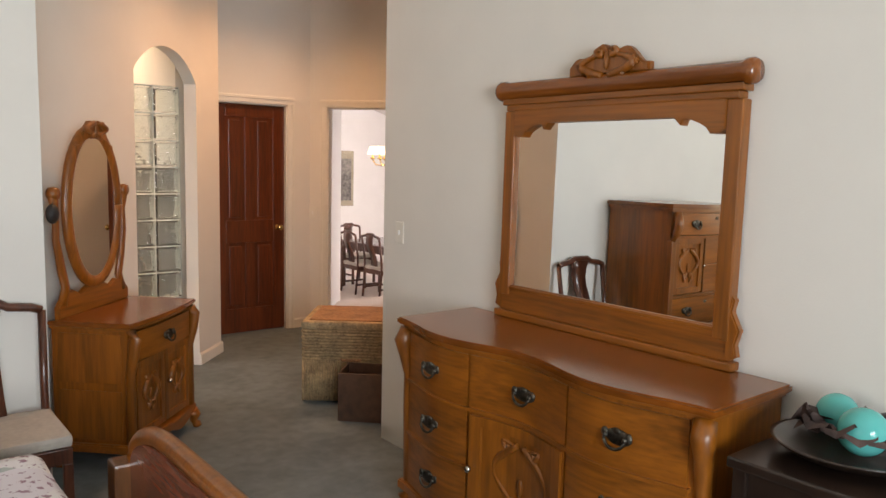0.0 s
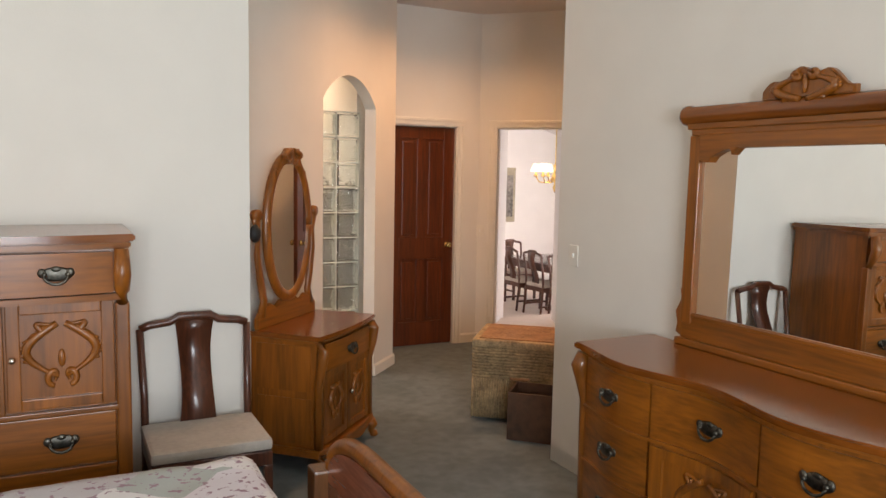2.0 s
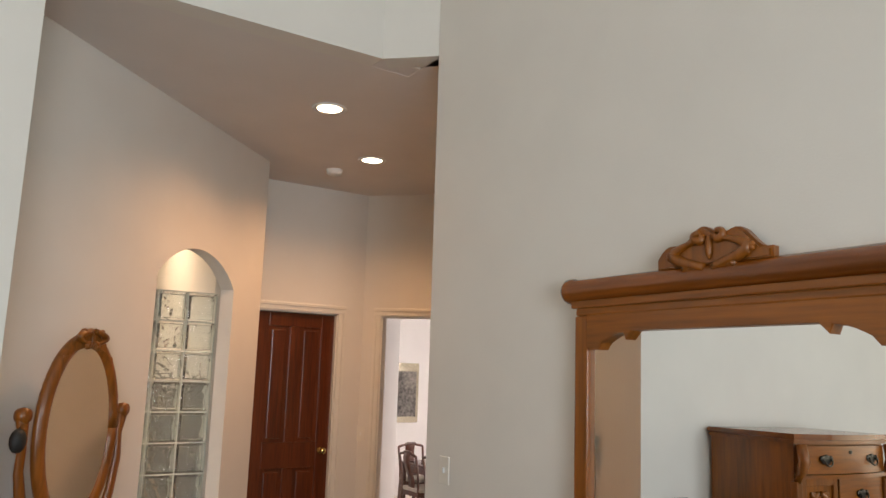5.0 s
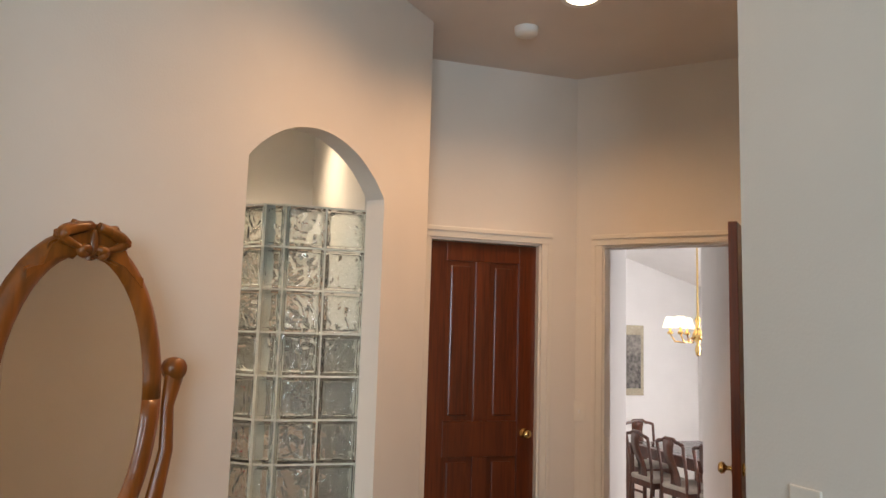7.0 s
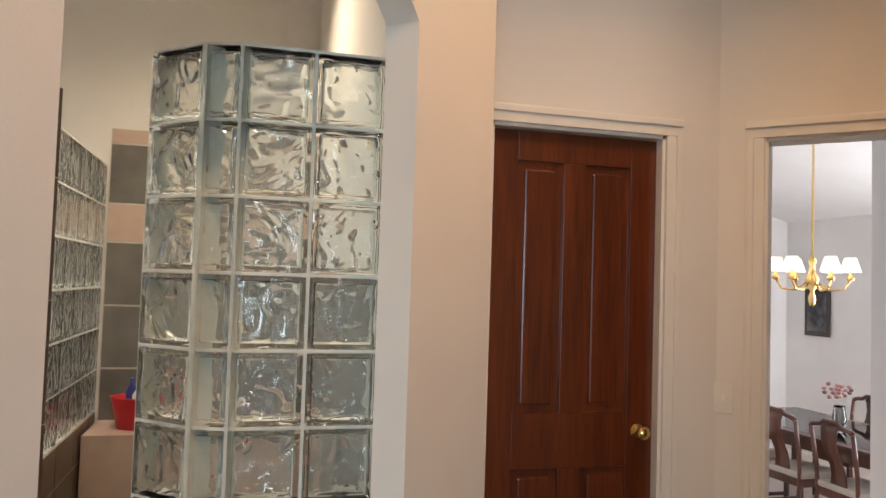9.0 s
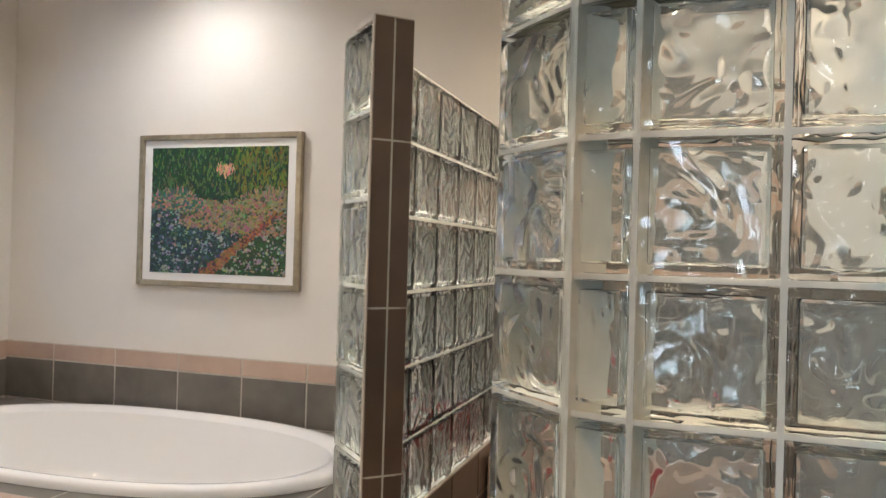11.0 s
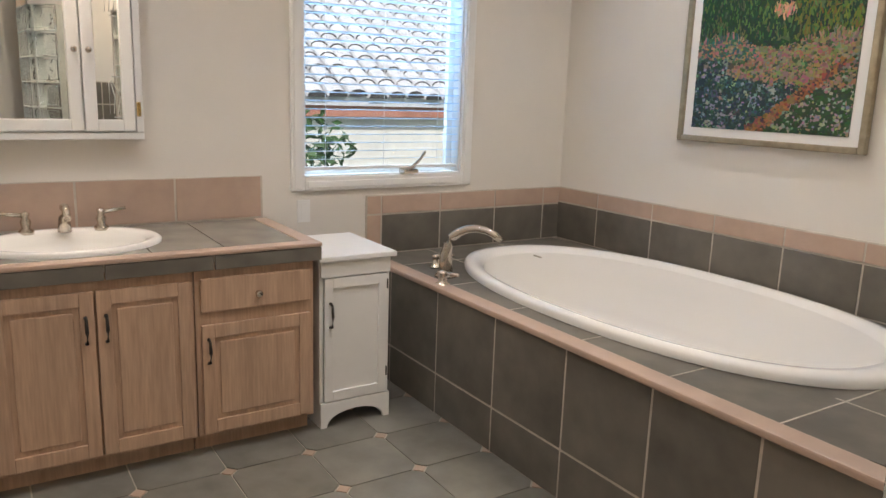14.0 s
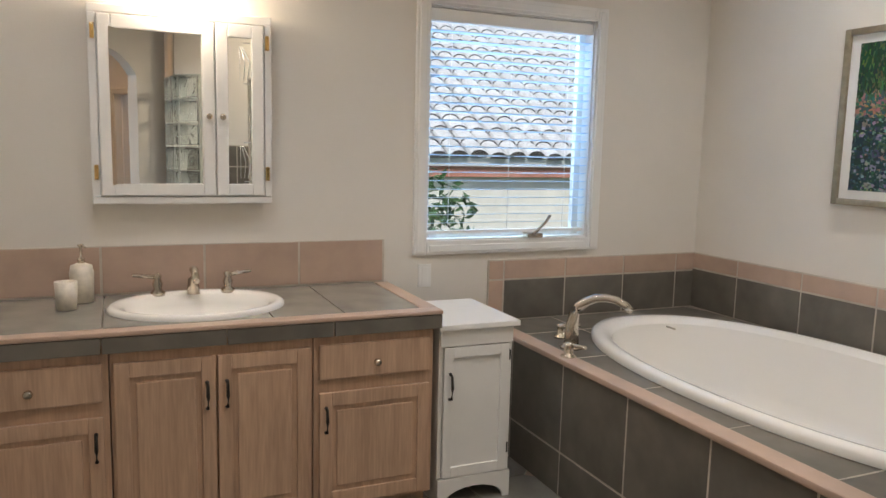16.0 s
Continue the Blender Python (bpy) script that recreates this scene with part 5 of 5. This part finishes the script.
part("oval_frame", ring, OAK, wm)
part("crest", prism([(-0.17, -0.06), (-0.17, -0.02), (-0.13, -0.005), (-0.11, 0.045), (-0.06, 0.075), (-0.03, 0.105), (0.03, 0.105), (0.06, 0.075), (0.11, 0.045), (0.13, -0.005), (0.17, -0.02), (0.17, -0.06), (0.1, 0.0), (0, 0.03), (-0.1, 0.0)], 0.04, pose(0, -0.035, ZC + RZ - 0.055), 0.006), OAK, wm, "carved oak crest")
part("crest_carving", merge(bmesh.new(), carving(0.2, 0.09), pose(0, -0.037, ZC + RZ + 0.005)), OAK, wm)
og = lathe([(0, 0), (1.0, 0), (1.0, 0.006), (0, 0.006)], 48, pose(0, -0.012, ZC, 90) @ Matrix.Diagonal((RX - 0.015, RZ - 0.015, 1, 1)))
for f in og.faces:
    f.smooth = False
part("glass", og, MIRROR, wm, "oval mirror glass")
hat = thing("hanging_pouch", Matrix.Translation((1.36, 4.05, 1.33)) @ pose(0, 0, 0, 0, 0, 45) @ pose(0.02, -0.04, 0), "small black pouch hung on the mirror post", "pouch")
part("pouch", ball((0, 0, -0.04), 0.045, (0.9, 0.6, 1.1), 10), BLACK, hat)
part("strap", tube([(0, 0, 0), (0.012, 0, 0.04), (0.03, 0.02, 0.05)], 0.004, 6), BLACK, hat)

# ---- chair by the chest ----


def splat_chair(name, m, label, group, wood=CHAIRWOOD, w=0.46):
    ob = thing(name, m, label, "chair", group)
    h = w / 2
    seat = boxes([((-h, -0.42, 0.425), (h, 0.0, 0.475))], 0.018)
    part("seat_cushion", seat, FABRIC, ob, "taupe upholstered seat")
    part("seat_frame", boxes([((-h + 0.005, -0.425, 0.36), (h - 0.005, -0.40, 0.425)), ((-h + 0.005, -0.03, 0.36), (h - 0.005, -0.005, 0.425)), ((-h + 0.005, -0.40, 0.36), (-h + 0.03, -0.03, 0.425)), ((h - 0.03, -0.40, 0.36), (h - 0.005, -0.03, 0.425))], 0.004), wood, ob)
    for s in (-1, 1):
        part("front_leg", boxes([((s * (h - 0.02) - 0.018, -0.42, 0), (s * (h - 0.02) + 0.018, -0.384, 0.36))], 0.005), wood, ob)
        part("back_leg", tube([(s * (h - 0.02), 0.03, 0), (s * (h - 0.02), -0.01, 0.4), (s * (h - 0.02), 0.0, 0.6), (s * (h - 0.01), 0.05, 0.9)], 0.017, 8), wood, ob)
        part("side_stretcher", boxes([((s * (h - 0.02) - 0.009, -0.39, 0.13), (s * (h - 0.02) + 0.009, 0.0, 0.16))], 0.003), wood, ob)
    yoke = [(s2 * (h - 0.01), 0.05, z) for s2, z in ((-1, 0.9),)] + [(-h + 0.05, 0.052, 0.915), (-0.11, 0.052, 0.925), (-0.07, 0.052, 0.95), (0.07, 0.052, 0.95), (0.11, 0.052, 0.925), (h - 0.05, 0.052, 0.915), (h - 0.01, 0.05, 0.9)]
    part("crest_rail", tube(yoke, 0.019, 8), wood, ob)
    sp = bmesh.new()
    cols = []
    for k in range(9):
        t = k / 8
        y = -0.02 + 0.07 * t - 0.03 * math.sin(2 * math.pi * t)
        ww = 0.068 + 0.02 * (2 * t - 1) ** 2
        cols.append([sp.verts.new((-ww, y, 0.42 + 0.52 * t)), sp.verts.new((ww, y, 0.42 + 0.52 * t)), sp.verts.new((ww, y + 0.014, 0.42 + 0.52 * t)), sp.verts.new((-ww, y + 0.014, 0.42 + 0.52 * t))])
    for a, b in zip(cols, cols[1:]):
        for i in range(4):
            sp.faces.new([a[i], a[(i + 1) % 4], b[(i + 1) % 4], b[i]])
    sp.faces.new(cols[0])
    sp.faces.new(cols[-1])
    bmesh.ops.recalc_face_normals(sp, faces=sp.faces)
    for f in sp.faces:
        f.smooth = abs(f.normal.y) > 0.5
    part("back_splat", sp, wood, ob)
    return ob


splat_chair("side_chair", pose(1.02, 3.56, 0), "dark wooden splat-back chair with taupe seat by the wall", "", w=0.50)

# ---- hamper and bin behind the pier ----
ham = thing("wicker_hamper", Matrix.Translation((2.90, 4.27, 0)) @ pose(0, 0, 0, 0, 0, -40), "wicker hamper with a reddish woven lid", "hamper")
part("body", boxes([((0.0, 0.0, 0.02), (0.62, 0.55, 0.50))], 0.012), WICKER, ham)
wv = bmesh.new()
for k in range(11):
    z = 0.30 + 0.02 * k
    merge(wv, tube([(-0.004 - 0.003 * ((i + k) % 2), -0.006, z) if i == 0 else (0.62 * i / 14, -0.004 - 0.005 * ((i + k) % 2), z) for i in range(15)], 0.008, 5))
    merge(wv, tube([(-0.004 - 0.005 * ((i + k) % 2), 0.55 * i / 14, z) for i in range(15)], 0.008, 5))
for k in range(38):
    merge(wv, tube([(0.62 * k / 37, -0.005, 0.02), (0.62 * k / 37, -0.005, 0.29)], 0.0075, 5))
for k in range(34):
    merge(wv, tube([(-0.005, 0.55 * k / 33, 0.02), (-0.005, 0.55 * k / 33, 0.29)], 0.0075, 5))
tagged(part("weave", wv, WICKER, ham, "woven wicker strands"), kind="stuff")
part("lid", boxes([((-0.015, -0.015, 0.50), (0.635, 0.565, 0.545))], 0.012), WICKER, ham)
part("lid_top", boxes([((0.03, 0.03, 0.545), (0.59, 0.52, 0.552))], 0.003), BASKETTOP, ham, "reddish woven lid panel")
part("handle", tube([(0.25, -0.012, 0.30), (0.26, -0.035, 0.30), (0.36, -0.035, 0.30), (0.37, -0.012, 0.30)], 0.01, 8), BASKETTOP, ham)
bn = thing("waste_bin", Matrix.Translation((2.90, 3.84, 0)) @ pose(0, 0, 0, 0, 0, -45), "square brown leather waste bin on the carpet", "bin")
for lo, hi in (((0, 0, 0), (0.28, 0.012, 0.3)), ((0, 0.248, 0), (0.28, 0.26, 0.3)), ((0, 0.012, 0), (0.012, 0.248, 0.3)), ((0.268, 0.012, 0), (0.28, 0.248, 0.3))):
    part("side", boxes([(lo, hi)], 0.003), LEATHER, bn)
part("bottom", boxes([((0.012, 0.012, 0), (0.268, 0.248, 0.01))]), LEATHER, bn)

# ---- dark side cabinet with bowl ----
nd = thing("side_cabinet", pose(2.93, 1.04, 0, 0, 0, -90) @ Matrix.Diagonal((1, 1, 1.07, 1)), "espresso side cabinet with wicker drawer fronts", "cabinet")
part("top", boxes([((-0.01, -0.46, 0.71), (0.56, 0, 0.74))], 0.006), BLACKWOOD, nd)
for x in (0.0, 0.51):
    for y in (-0.44, -0.05):
        part("leg", boxes([((x, y, 0), (x + 0.04, y + 0.04, 0.71))], 0.004), BLACKWOOD, nd)
part("body", boxes([((0.005, -0.425, 0.15), (0.545, -0.012, 0.705))]), BLACKWOOD, nd)
for z0, z1 in ((0.44, 0.63), (0.2, 0.4)):
    for a, b in ((0.05, 0.265), (0.285, 0.5)):
        q = part("drawer", boxes([((a, -0.445, z0), (b, -0.425, z1))], 0.004), BLACKWOOD, nd)
        dk = mat("dark_wicker", (0.07, 0.035, 0.016), 0.6, vary=0.4, scale=40, bump=0.6, bscale=200)
        wk = bmesh.new()
        for k in range(9):
            z = z0 + 0.02 + (z1 - z0 - 0.04) * k / 8
            merge(wk, tube([(a + 0.02 + (b - a - 0.04) * i / 12, -0.447 - 0.005 * ((i + k) % 2), z) for i in range(13)], 0.009, 5))
        tagged(part("woven_front", wk, dk, q, "dark woven wicker"), kind="stuff")
part("pull", tube([(0.12, -0.44, 0.66), (0.13, -0.455, 0.66), (0.19, -0.455, 0.66), (0.2, -0.44, 0.66)], 0.006, 6), NICKEL, nd)
bw = thing("bowl", pose(2.72, 0.83, 0.793), "dark wide bowl on the side cabinet", "bowl")
part("dish", lathe([(0, 0), (0.08, 0), (0.16, 0.02), (0.2, 0.045), (0.205, 0.05), (0.19, 0.05), (0.15, 0.028), (0, 0.012)], 32), BLACKWOOD, bw)
for x, y, r in ((2.84, 0.92, 0.06), (2.72, 0.80, 0.066)):
    single("teal_ball", ball((0, 0, 0), r, (1, 1, 1), 24), TEAL, "glossy teal ceramic ball in the bowl", "ornament", "teal balls", m=pose(x, y, 0.815 + r))
LEAFD = mat("dried_leaf", (0.10, 0.06, 0.05), 0.8, vary=0.3, scale=20)
lf = bmesh.new()
for k in range(16):
    a = 2.4 * k
    t = bmesh.new()
    bmesh.ops.create_grid(t, x_segments=3, y_segments=4, size=0.045)
    for v in t.verts:
        v.co.z = 0.02 * math.sin(60 * v.co.x) + 0.3 * abs(v.co.y)
        v.co.x *= 1 - abs(v.co.y) / 0.07
    merge(lf, t, pose(2.75 + 0.09 * math.cos(a), 0.85 + 0.11 * math.sin(a), 0.855 + 0.006 * (k % 5), 20 * (k % 3), 15, math.degrees(a)))
tagged(single("dried_leaves", lf, LEAFD, "dried brown leaves heaped in the bowl", "potpourri"), kind="stuff")
nv = lathe([(0, 0), (0.06, 0.0), (0.075, 0.03), (0.05, 0.07), (0, 0.08)], 16)
single("dark_ornament", nv, BLACK, "black carved ornament in the bowl", "ornament", m=pose(2.80, 0.74, 0.85))

# ---- bed ----


def quilt_material():
    m = mat("quilt", (0.62, 0.60, 0.60), 0.9, vary=0.1, scale=60, bump=0.3, bscale=90)
    nt = m.node_tree
    b = nt.nodes["Principled BSDF"]
    tc = nt.nodes.new("ShaderNodeTexCoord")
    mp = nt.nodes.new("ShaderNodeMapping")
    mp.inputs["Rotation"].default_value = (0, 0, radians(38))
    mp.inputs["Scale"].default_value = (4.2, 4.2, 0)
    nt.links.new(tc.outputs["Object"], mp.inputs[0])
    v = nt.nodes.new("ShaderNodeTexVoronoi")
    v.distance = "CHEBYCHEV"
    v.inputs["Scale"].default_value, v.inputs["Randomness"].default_value = 1.0, 0.25
    nt.links.new(mp.outputs[0], v.inputs[0])
    r = nt.nodes.new("ShaderNodeValToRGB")
    r.color_ramp.interpolation = "CONSTANT"
    sp = nt.nodes.new("ShaderNodeSeparateColor")
    nt.links.new(v.outputs["Color"], sp.inputs[0])
    nt.links.new(sp.outputs[0], r.inputs[0])
    e = r.color_ramp.elements
    e[0].color, e[1].color = (0.74, 0.72, 0.72, 1), (0.42, 0.46, 0.44, 1)
    e[1].position = 0.75
    for p, c in ((0.3, (0.66, 0.40, 0.42)), (0.45, (0.70, 0.66, 0.70)), (0.6, (0.52, 0.50, 0.52))):
        k = e.new(p)
        k.color = (*c, 1)
    fl = nt.nodes.new("ShaderNodeTexNoise")
    fl.inputs["Scale"].default_value, fl.inputs["Detail"].default_value = 38, 3
    nt.links.new(tc.outputs["Object"], fl.inputs[0])
    th = nt.nodes.new("ShaderNodeMath")
    th.operation = "GREATER_THAN"
    th.inputs[1].default_value = 0.6
    nt.links.new(fl.outputs[0], th.inputs[0])
    mx = nt.nodes.new("ShaderNodeMix")
    mx.data_type = "RGBA"
    nt.links.new(th.outputs[0], mx.inputs[0])
    nt.links.new(r.outputs[0], mx.inputs[6])
    mx.inputs[7].default_value = (0.34, 0.22, 0.27, 1)
    nt.links.new(mx.outputs[2], b.inputs["Base Color"])
    return m


bed = thing("bed", pose(0, 0, 0), "oak sleigh bed made up with a floral patchwork quilt", "bed")
q = bmesh.new()
bmesh.ops.create_grid(q, x_segments=60, y_segments=44, size=0.5)
for v in q.verts:
    x, y = v.co.x * 2.3, v.co.y * 1.66
    ex, ey = max(0, abs(x) - 1.02), max(0, abs(y) - 0.75)
    n = noise.noise(Vector((x * 3, y * 3, 0))) * 0.012 + noise.noise(Vector((x * 9, y * 9, 3))) * 0.006
    v.co = (0.02 + math.copysign(min(abs(x), 1.02 + 0.4 * ex), x), 1.80 + math.copysign(min(abs(y), 0.75 + 0.35 * ey), y), 0.645 + n - 1.6 * ey * (1 if ey > 0.02 else 0.4) - 1.2 * ex)
bmesh.ops.solidify(q, geom=q.faces[:], thickness=0.02)
for f in q.faces:
    f.smooth = True
part("quilt", q, quilt_material(), bed, "floral patchwork quilt in white, pink and sage")
part("mattress", boxes([((-1.02, 1.03, 0.28), (1.0, 2.47, 0.6))], 0.04), WHITE, bed)
part("side_rail", boxes([((-1.05, 2.47, 0.2), (1.22, 2.5, 0.36))], 0.006), DARKOAK, bed)
part("side_rail", boxes([((-1.05, 1.0, 0.2), (1.22, 1.03, 0.36))], 0.006), DARKOAK, bed)
fb = [(1.02, 0.1), (1.02, 0.52)] + [(1.02 + 0.38 * (1 - math.cos(math.pi / 2 * k / 10)), 0.565 + 0.155 * math.sin(math.pi / 2 * k / 10)) for k in range(1, 11)]
fb += [(2.48 - 0.33 * (1 - math.sin(math.pi / 2 * k / 10)), 0.565 + 0.155 * math.cos(math.pi / 2 * k / 10)) for k in range(0, 11)] + [(2.48, 0.1)]
FBM = Matrix(((0, 1, 0, 1.29), (1, 0, 0, 0), (0, 0, 1, 0), (0, 0, 0, 1)))
part("footboard", prism(fb, 0.05, FBM, 0.012), mat("reddish_oak", (0.30, 0.10, 0.055), 0.22, vary=0.15, scale=20, stretch=(4, 0.4, 4), coat=0.5), bed, "polished reddish curved footboard")
part("footboard_cap", tube([(1.315, y, z + 0.012) for y, z in fb[1:-1]], 0.03, 10), OAK, bed, "rounded oak cap")
part("foot_post", boxes([((1.24, 2.46, 0), (1.33, 2.55, 0.58))], 0.01), DARKOAK, bed)
part("foot_post", boxes([((1.24, 0.95, 0), (1.33, 1.04, 0.58))], 0.01), DARKOAK, bed)
part("headboard", boxes([((-1.12, 0.95, 0), (-1.05, 2.55, 1.15))], 0.02), DARKOAK, bed)

# ---- dining room ----
FD = -0.42
tb = thing("dining_table", pose(7.36, 9.35, FD), "dark wooden rectangular dining table", "dining table")
part("tabletop", boxes([((-0.52, -1.05, 0.72), (0.52, 1.05, 0.75))], 0.008), CHAIRWOOD, tb)
part("inlay", boxes([((-0.44, -0.97, 0.75), (0.44, 0.97, 0.754))], 0.001), CLEAR, tb, "glass table cover")
for lo, hi in (((-0.48, -1.0), (-0.455, 1.0)), ((0.455, -1.0), (0.48, 1.0)), ((-0.455, -1.0), (0.455, -0.975)), ((-0.455, 0.975), (0.455, 1.0))):
    part("apron", boxes([((lo[0], lo[1], 0.62), (hi[0], hi[1], 0.72))], 0.003), CHAIRWOOD, tb)
for x in (-0.475, 0.475):
    for y in (-1.0, 1.0):
        part("leg", boxes([((x - 0.035, y - 0.035, 0), (x + 0.035, y + 0.035, 0.72))], 0.006), CHAIRWOOD, tb)
ch = splat_chair("dining_chair", pose(6.65, 9.75, FD, 0, 0, 90), "dark wooden splat-back dining chair", "chairs round the table")
for x, y, a in ((6.68, 9.17, 92), (6.7, 8.58, 88), (7.3, 10.8, 2), (8.08, 9.7, -90), (8.08, 9.0, -88)):
    copy_thing(ch, pose(x, y, FD, 0, 0, a))
fv = thing("flower_vase", pose(7.25, 9.15, FD + 0.755), "clear vase of pale flowers on the table", "vase")
part("vase", lathe([(0, 0), (0.05, 0), (0.06, 0.1), (0.045, 0.2), (0.05, 0.22), (0.04, 0.2), (0.05, 0.1), (0, 0.01)], 16), CLEAR, fv)
bl2 = bmesh.new()
for k in range(26):
    merge(bl2, ball((0.12 * math.cos(k * 2.4) * (k % 5) / 4, 0.12 * math.sin(k * 2.4) * (k % 5) / 4, 0.3 + 0.03 * (k % 4)), 0.022, (1, 1, 0.8), 6))
tagged(part("blossoms", bl2, mat("petal", (0.6, 0.35, 0.33), 0.8, vary=0.4, scale=9), fv), kind="stuff")
cd = thing("chandelier", pose(7.05, 9.25, 1.66), "brass chandelier with white shades", "chandelier")
part("stem", lathe([(0, -0.28), (0.02, -0.26), (0.035, -0.2), (0.015, -0.14), (0.05, -0.08), (0.06, -0.04), (0.03, 0.02), (0.02, 0.08), (0.035, 0.12), (0.012, 0.17), (0.006, 1.9), (0, 1.9)], 16), BRASS, cd)
for k in range(6):
    a = k * math.pi / 3 + 0.3
    c, s = math.cos(a), math.sin(a)
    part("arm", tube([(0.04 * c, 0.04 * s, -0.06), (0.13 * c, 0.13 * s, -0.13), (0.24 * c, 0.24 * s, -0.12), (0.29 * c, 0.29 * s, -0.04)], 0.009, 8), BRASS, cd)
    part("candle_cup", lathe([(0, -0.045), (0.03, -0.04), (0.035, -0.02), (0.012, 0), (0.012, 0.05), (0, 0.05)], 12, pose(0.29 * c, 0.29 * s, 0)), BRASS, cd)
    part("shade", lathe([(0.045, 0.15), (0.085, 0.03), (0.08, 0.03), (0.04, 0.15)], 20, pose(0.29 * c, 0.29 * s, 0)), SHADE, cd, "white pleated shade, lit")
pc = thing("wall_scroll", pose(7.76, 11.845, 1.27), "tall dark ink picture on a pale mount", "picture")
part("mount", boxes([((-0.24, -0.012, -0.5), (0.24, 0, 0.5))], 0.002), GILT, pc)
part("image", boxes([((-0.19, -0.016, -0.4), (0.19, -0.011, 0.36))]), mat("ink_picture", (0.20, 0.18, 0.16), 0.6, vary=0.45, scale=18), pc, "dark grey ink drawing")
pc2 = thing("small_picture", pose(8.92, 11.3, 1.28, 0, 0, -90), "small dark framed picture", "picture")
part("frame", boxes([((-0.2, -0.02, -0.28), (0.2, 0, 0.28))], 0.004), BLACKWOOD, pc2)
part("image", boxes([((-0.15, -0.024, -0.22), (0.15, -0.019, 0.22))]), mat("dark_print", (0.12, 0.12, 0.13), 0.5, vary=0.4, scale=14), pc2)

# ---- outside the bathroom window ----
setting("ground", boxes([((-900, -900, -0.8), (900, 900, -0.55))]), GRASS, "garden lawn", "ground")
hs = thing("neighbour_house", pose(-8.5, 7.5, -0.80), "beige stucco house with a barrel tile roof", "house")
part("wall", boxes([((-6, -9, 0), (0.40, 12, 2.15))]), STUCCO, hs)
part("fascia", boxes([((0.405, -9.4, 1.94), (0.55, 12.4, 2.22))], 0.01), FASCIA, hs, "reddish eaves board")
part("roof", prism([(0.6, 2.22), (-6, 5.6), (-6, 5.45), (0.6, 2.1)], 21.6, pose(0, -9.4, 0)), ROOFTILE, hs)
rt = bmesh.new()
tile_arc = [(0.15 * math.cos(math.pi * i / 6), 0.10 * math.sin(math.pi * i / 6)) for i in range(7)]
for r in range(15):
    for k in range(46):
        x, z, y = 0.66 - 0.36 * r, 2.215 + 0.185 * r, -6 + 0.32 * k
        lift = 0.014 * ((k * 7 + r * 3) % 3)
        near = [rt.verts.new((x, y + a, z + lift + b)) for a, b in tile_arc]
        far = [rt.verts.new((x - 0.42, y + a * 0.9, z + 0.20 + lift + b * 0.9)) for a, b in tile_arc]
        for i in range(6):
            rt.faces.new([far[i], far[i + 1], near[i + 1], near[i]])
        # dark end cap: the shade under the barrel, put in as colour
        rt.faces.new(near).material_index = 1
ro = part("roof_tiles", rt, ROOFTILE, hs, "rows of weathered barrel roof tiles")
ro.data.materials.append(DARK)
tagged(ro, kind="stuff")
for x, y, sz in ((-5.6, 8.05, 0.6),):
    sb = thing("shrub", pose(x, y, -0.55), "leafy green garden shrub", "shrub")
    part("stems", tube([(0, 0, 0), (0.03, 0.02, 0.8), (0, 0.05, 1.3)], 0.03, 6, [1, 0.7, 0.3]), DARKOAK, sb)
    lv = bmesh.new()
    for k in range(420):
        d3 = Vector((random.gauss(0, 1), random.gauss(0, 1), random.gauss(0, 1))).normalized() * sz * random.random() ** 0.4
        t = bmesh.new()
        f = t.faces.new([t.verts.new(p) for p in ((0, -0.08, 0), (0.03, 0, 0.01), (0, 0.08, 0), (-0.03, 0, 0.01))])
        merge(lv, t, pose(d3.x, d3.y, 1.3 + d3.z, random.uniform(0, 360), random.uniform(0, 360), random.uniform(0, 360)))
    tagged(part("crown", lv, LEAF, sb), kind="stuff")

# ---- bedroom windows that light the room ----
for nm, m, a, b in (("window_west", Matrix.Translation((BX0, 0, 0)) @ pose(0, 0, 0, 0, 0, 90), 0.26, 2.66), ("window_south", Matrix.Translation((0, BY0, 0)) @ pose(0, 0, 0, 0, 0, 180), -1.4, 1.0)):
    w = thing(nm, m, "wide white framed bedroom window", "window")
    w["kind"] = "structure"
    for lo, hi in (((a, 0.75), (a + 0.06, 2.6)), ((b - 0.06, 0.75), (b, 2.6)), ((a + 0.06, 0.75), (b - 0.06, 0.81)), ((a + 0.06, 2.54), (b - 0.06, 2.6)), (((a + b) / 2 - 0.03, 0.81), ((a + b) / 2 + 0.03, 2.54))):
        part("window_frame", boxes([((lo[0], 0.03, lo[1]), (hi[0], 0.09, hi[1]))], 0.004), WHITE, w)
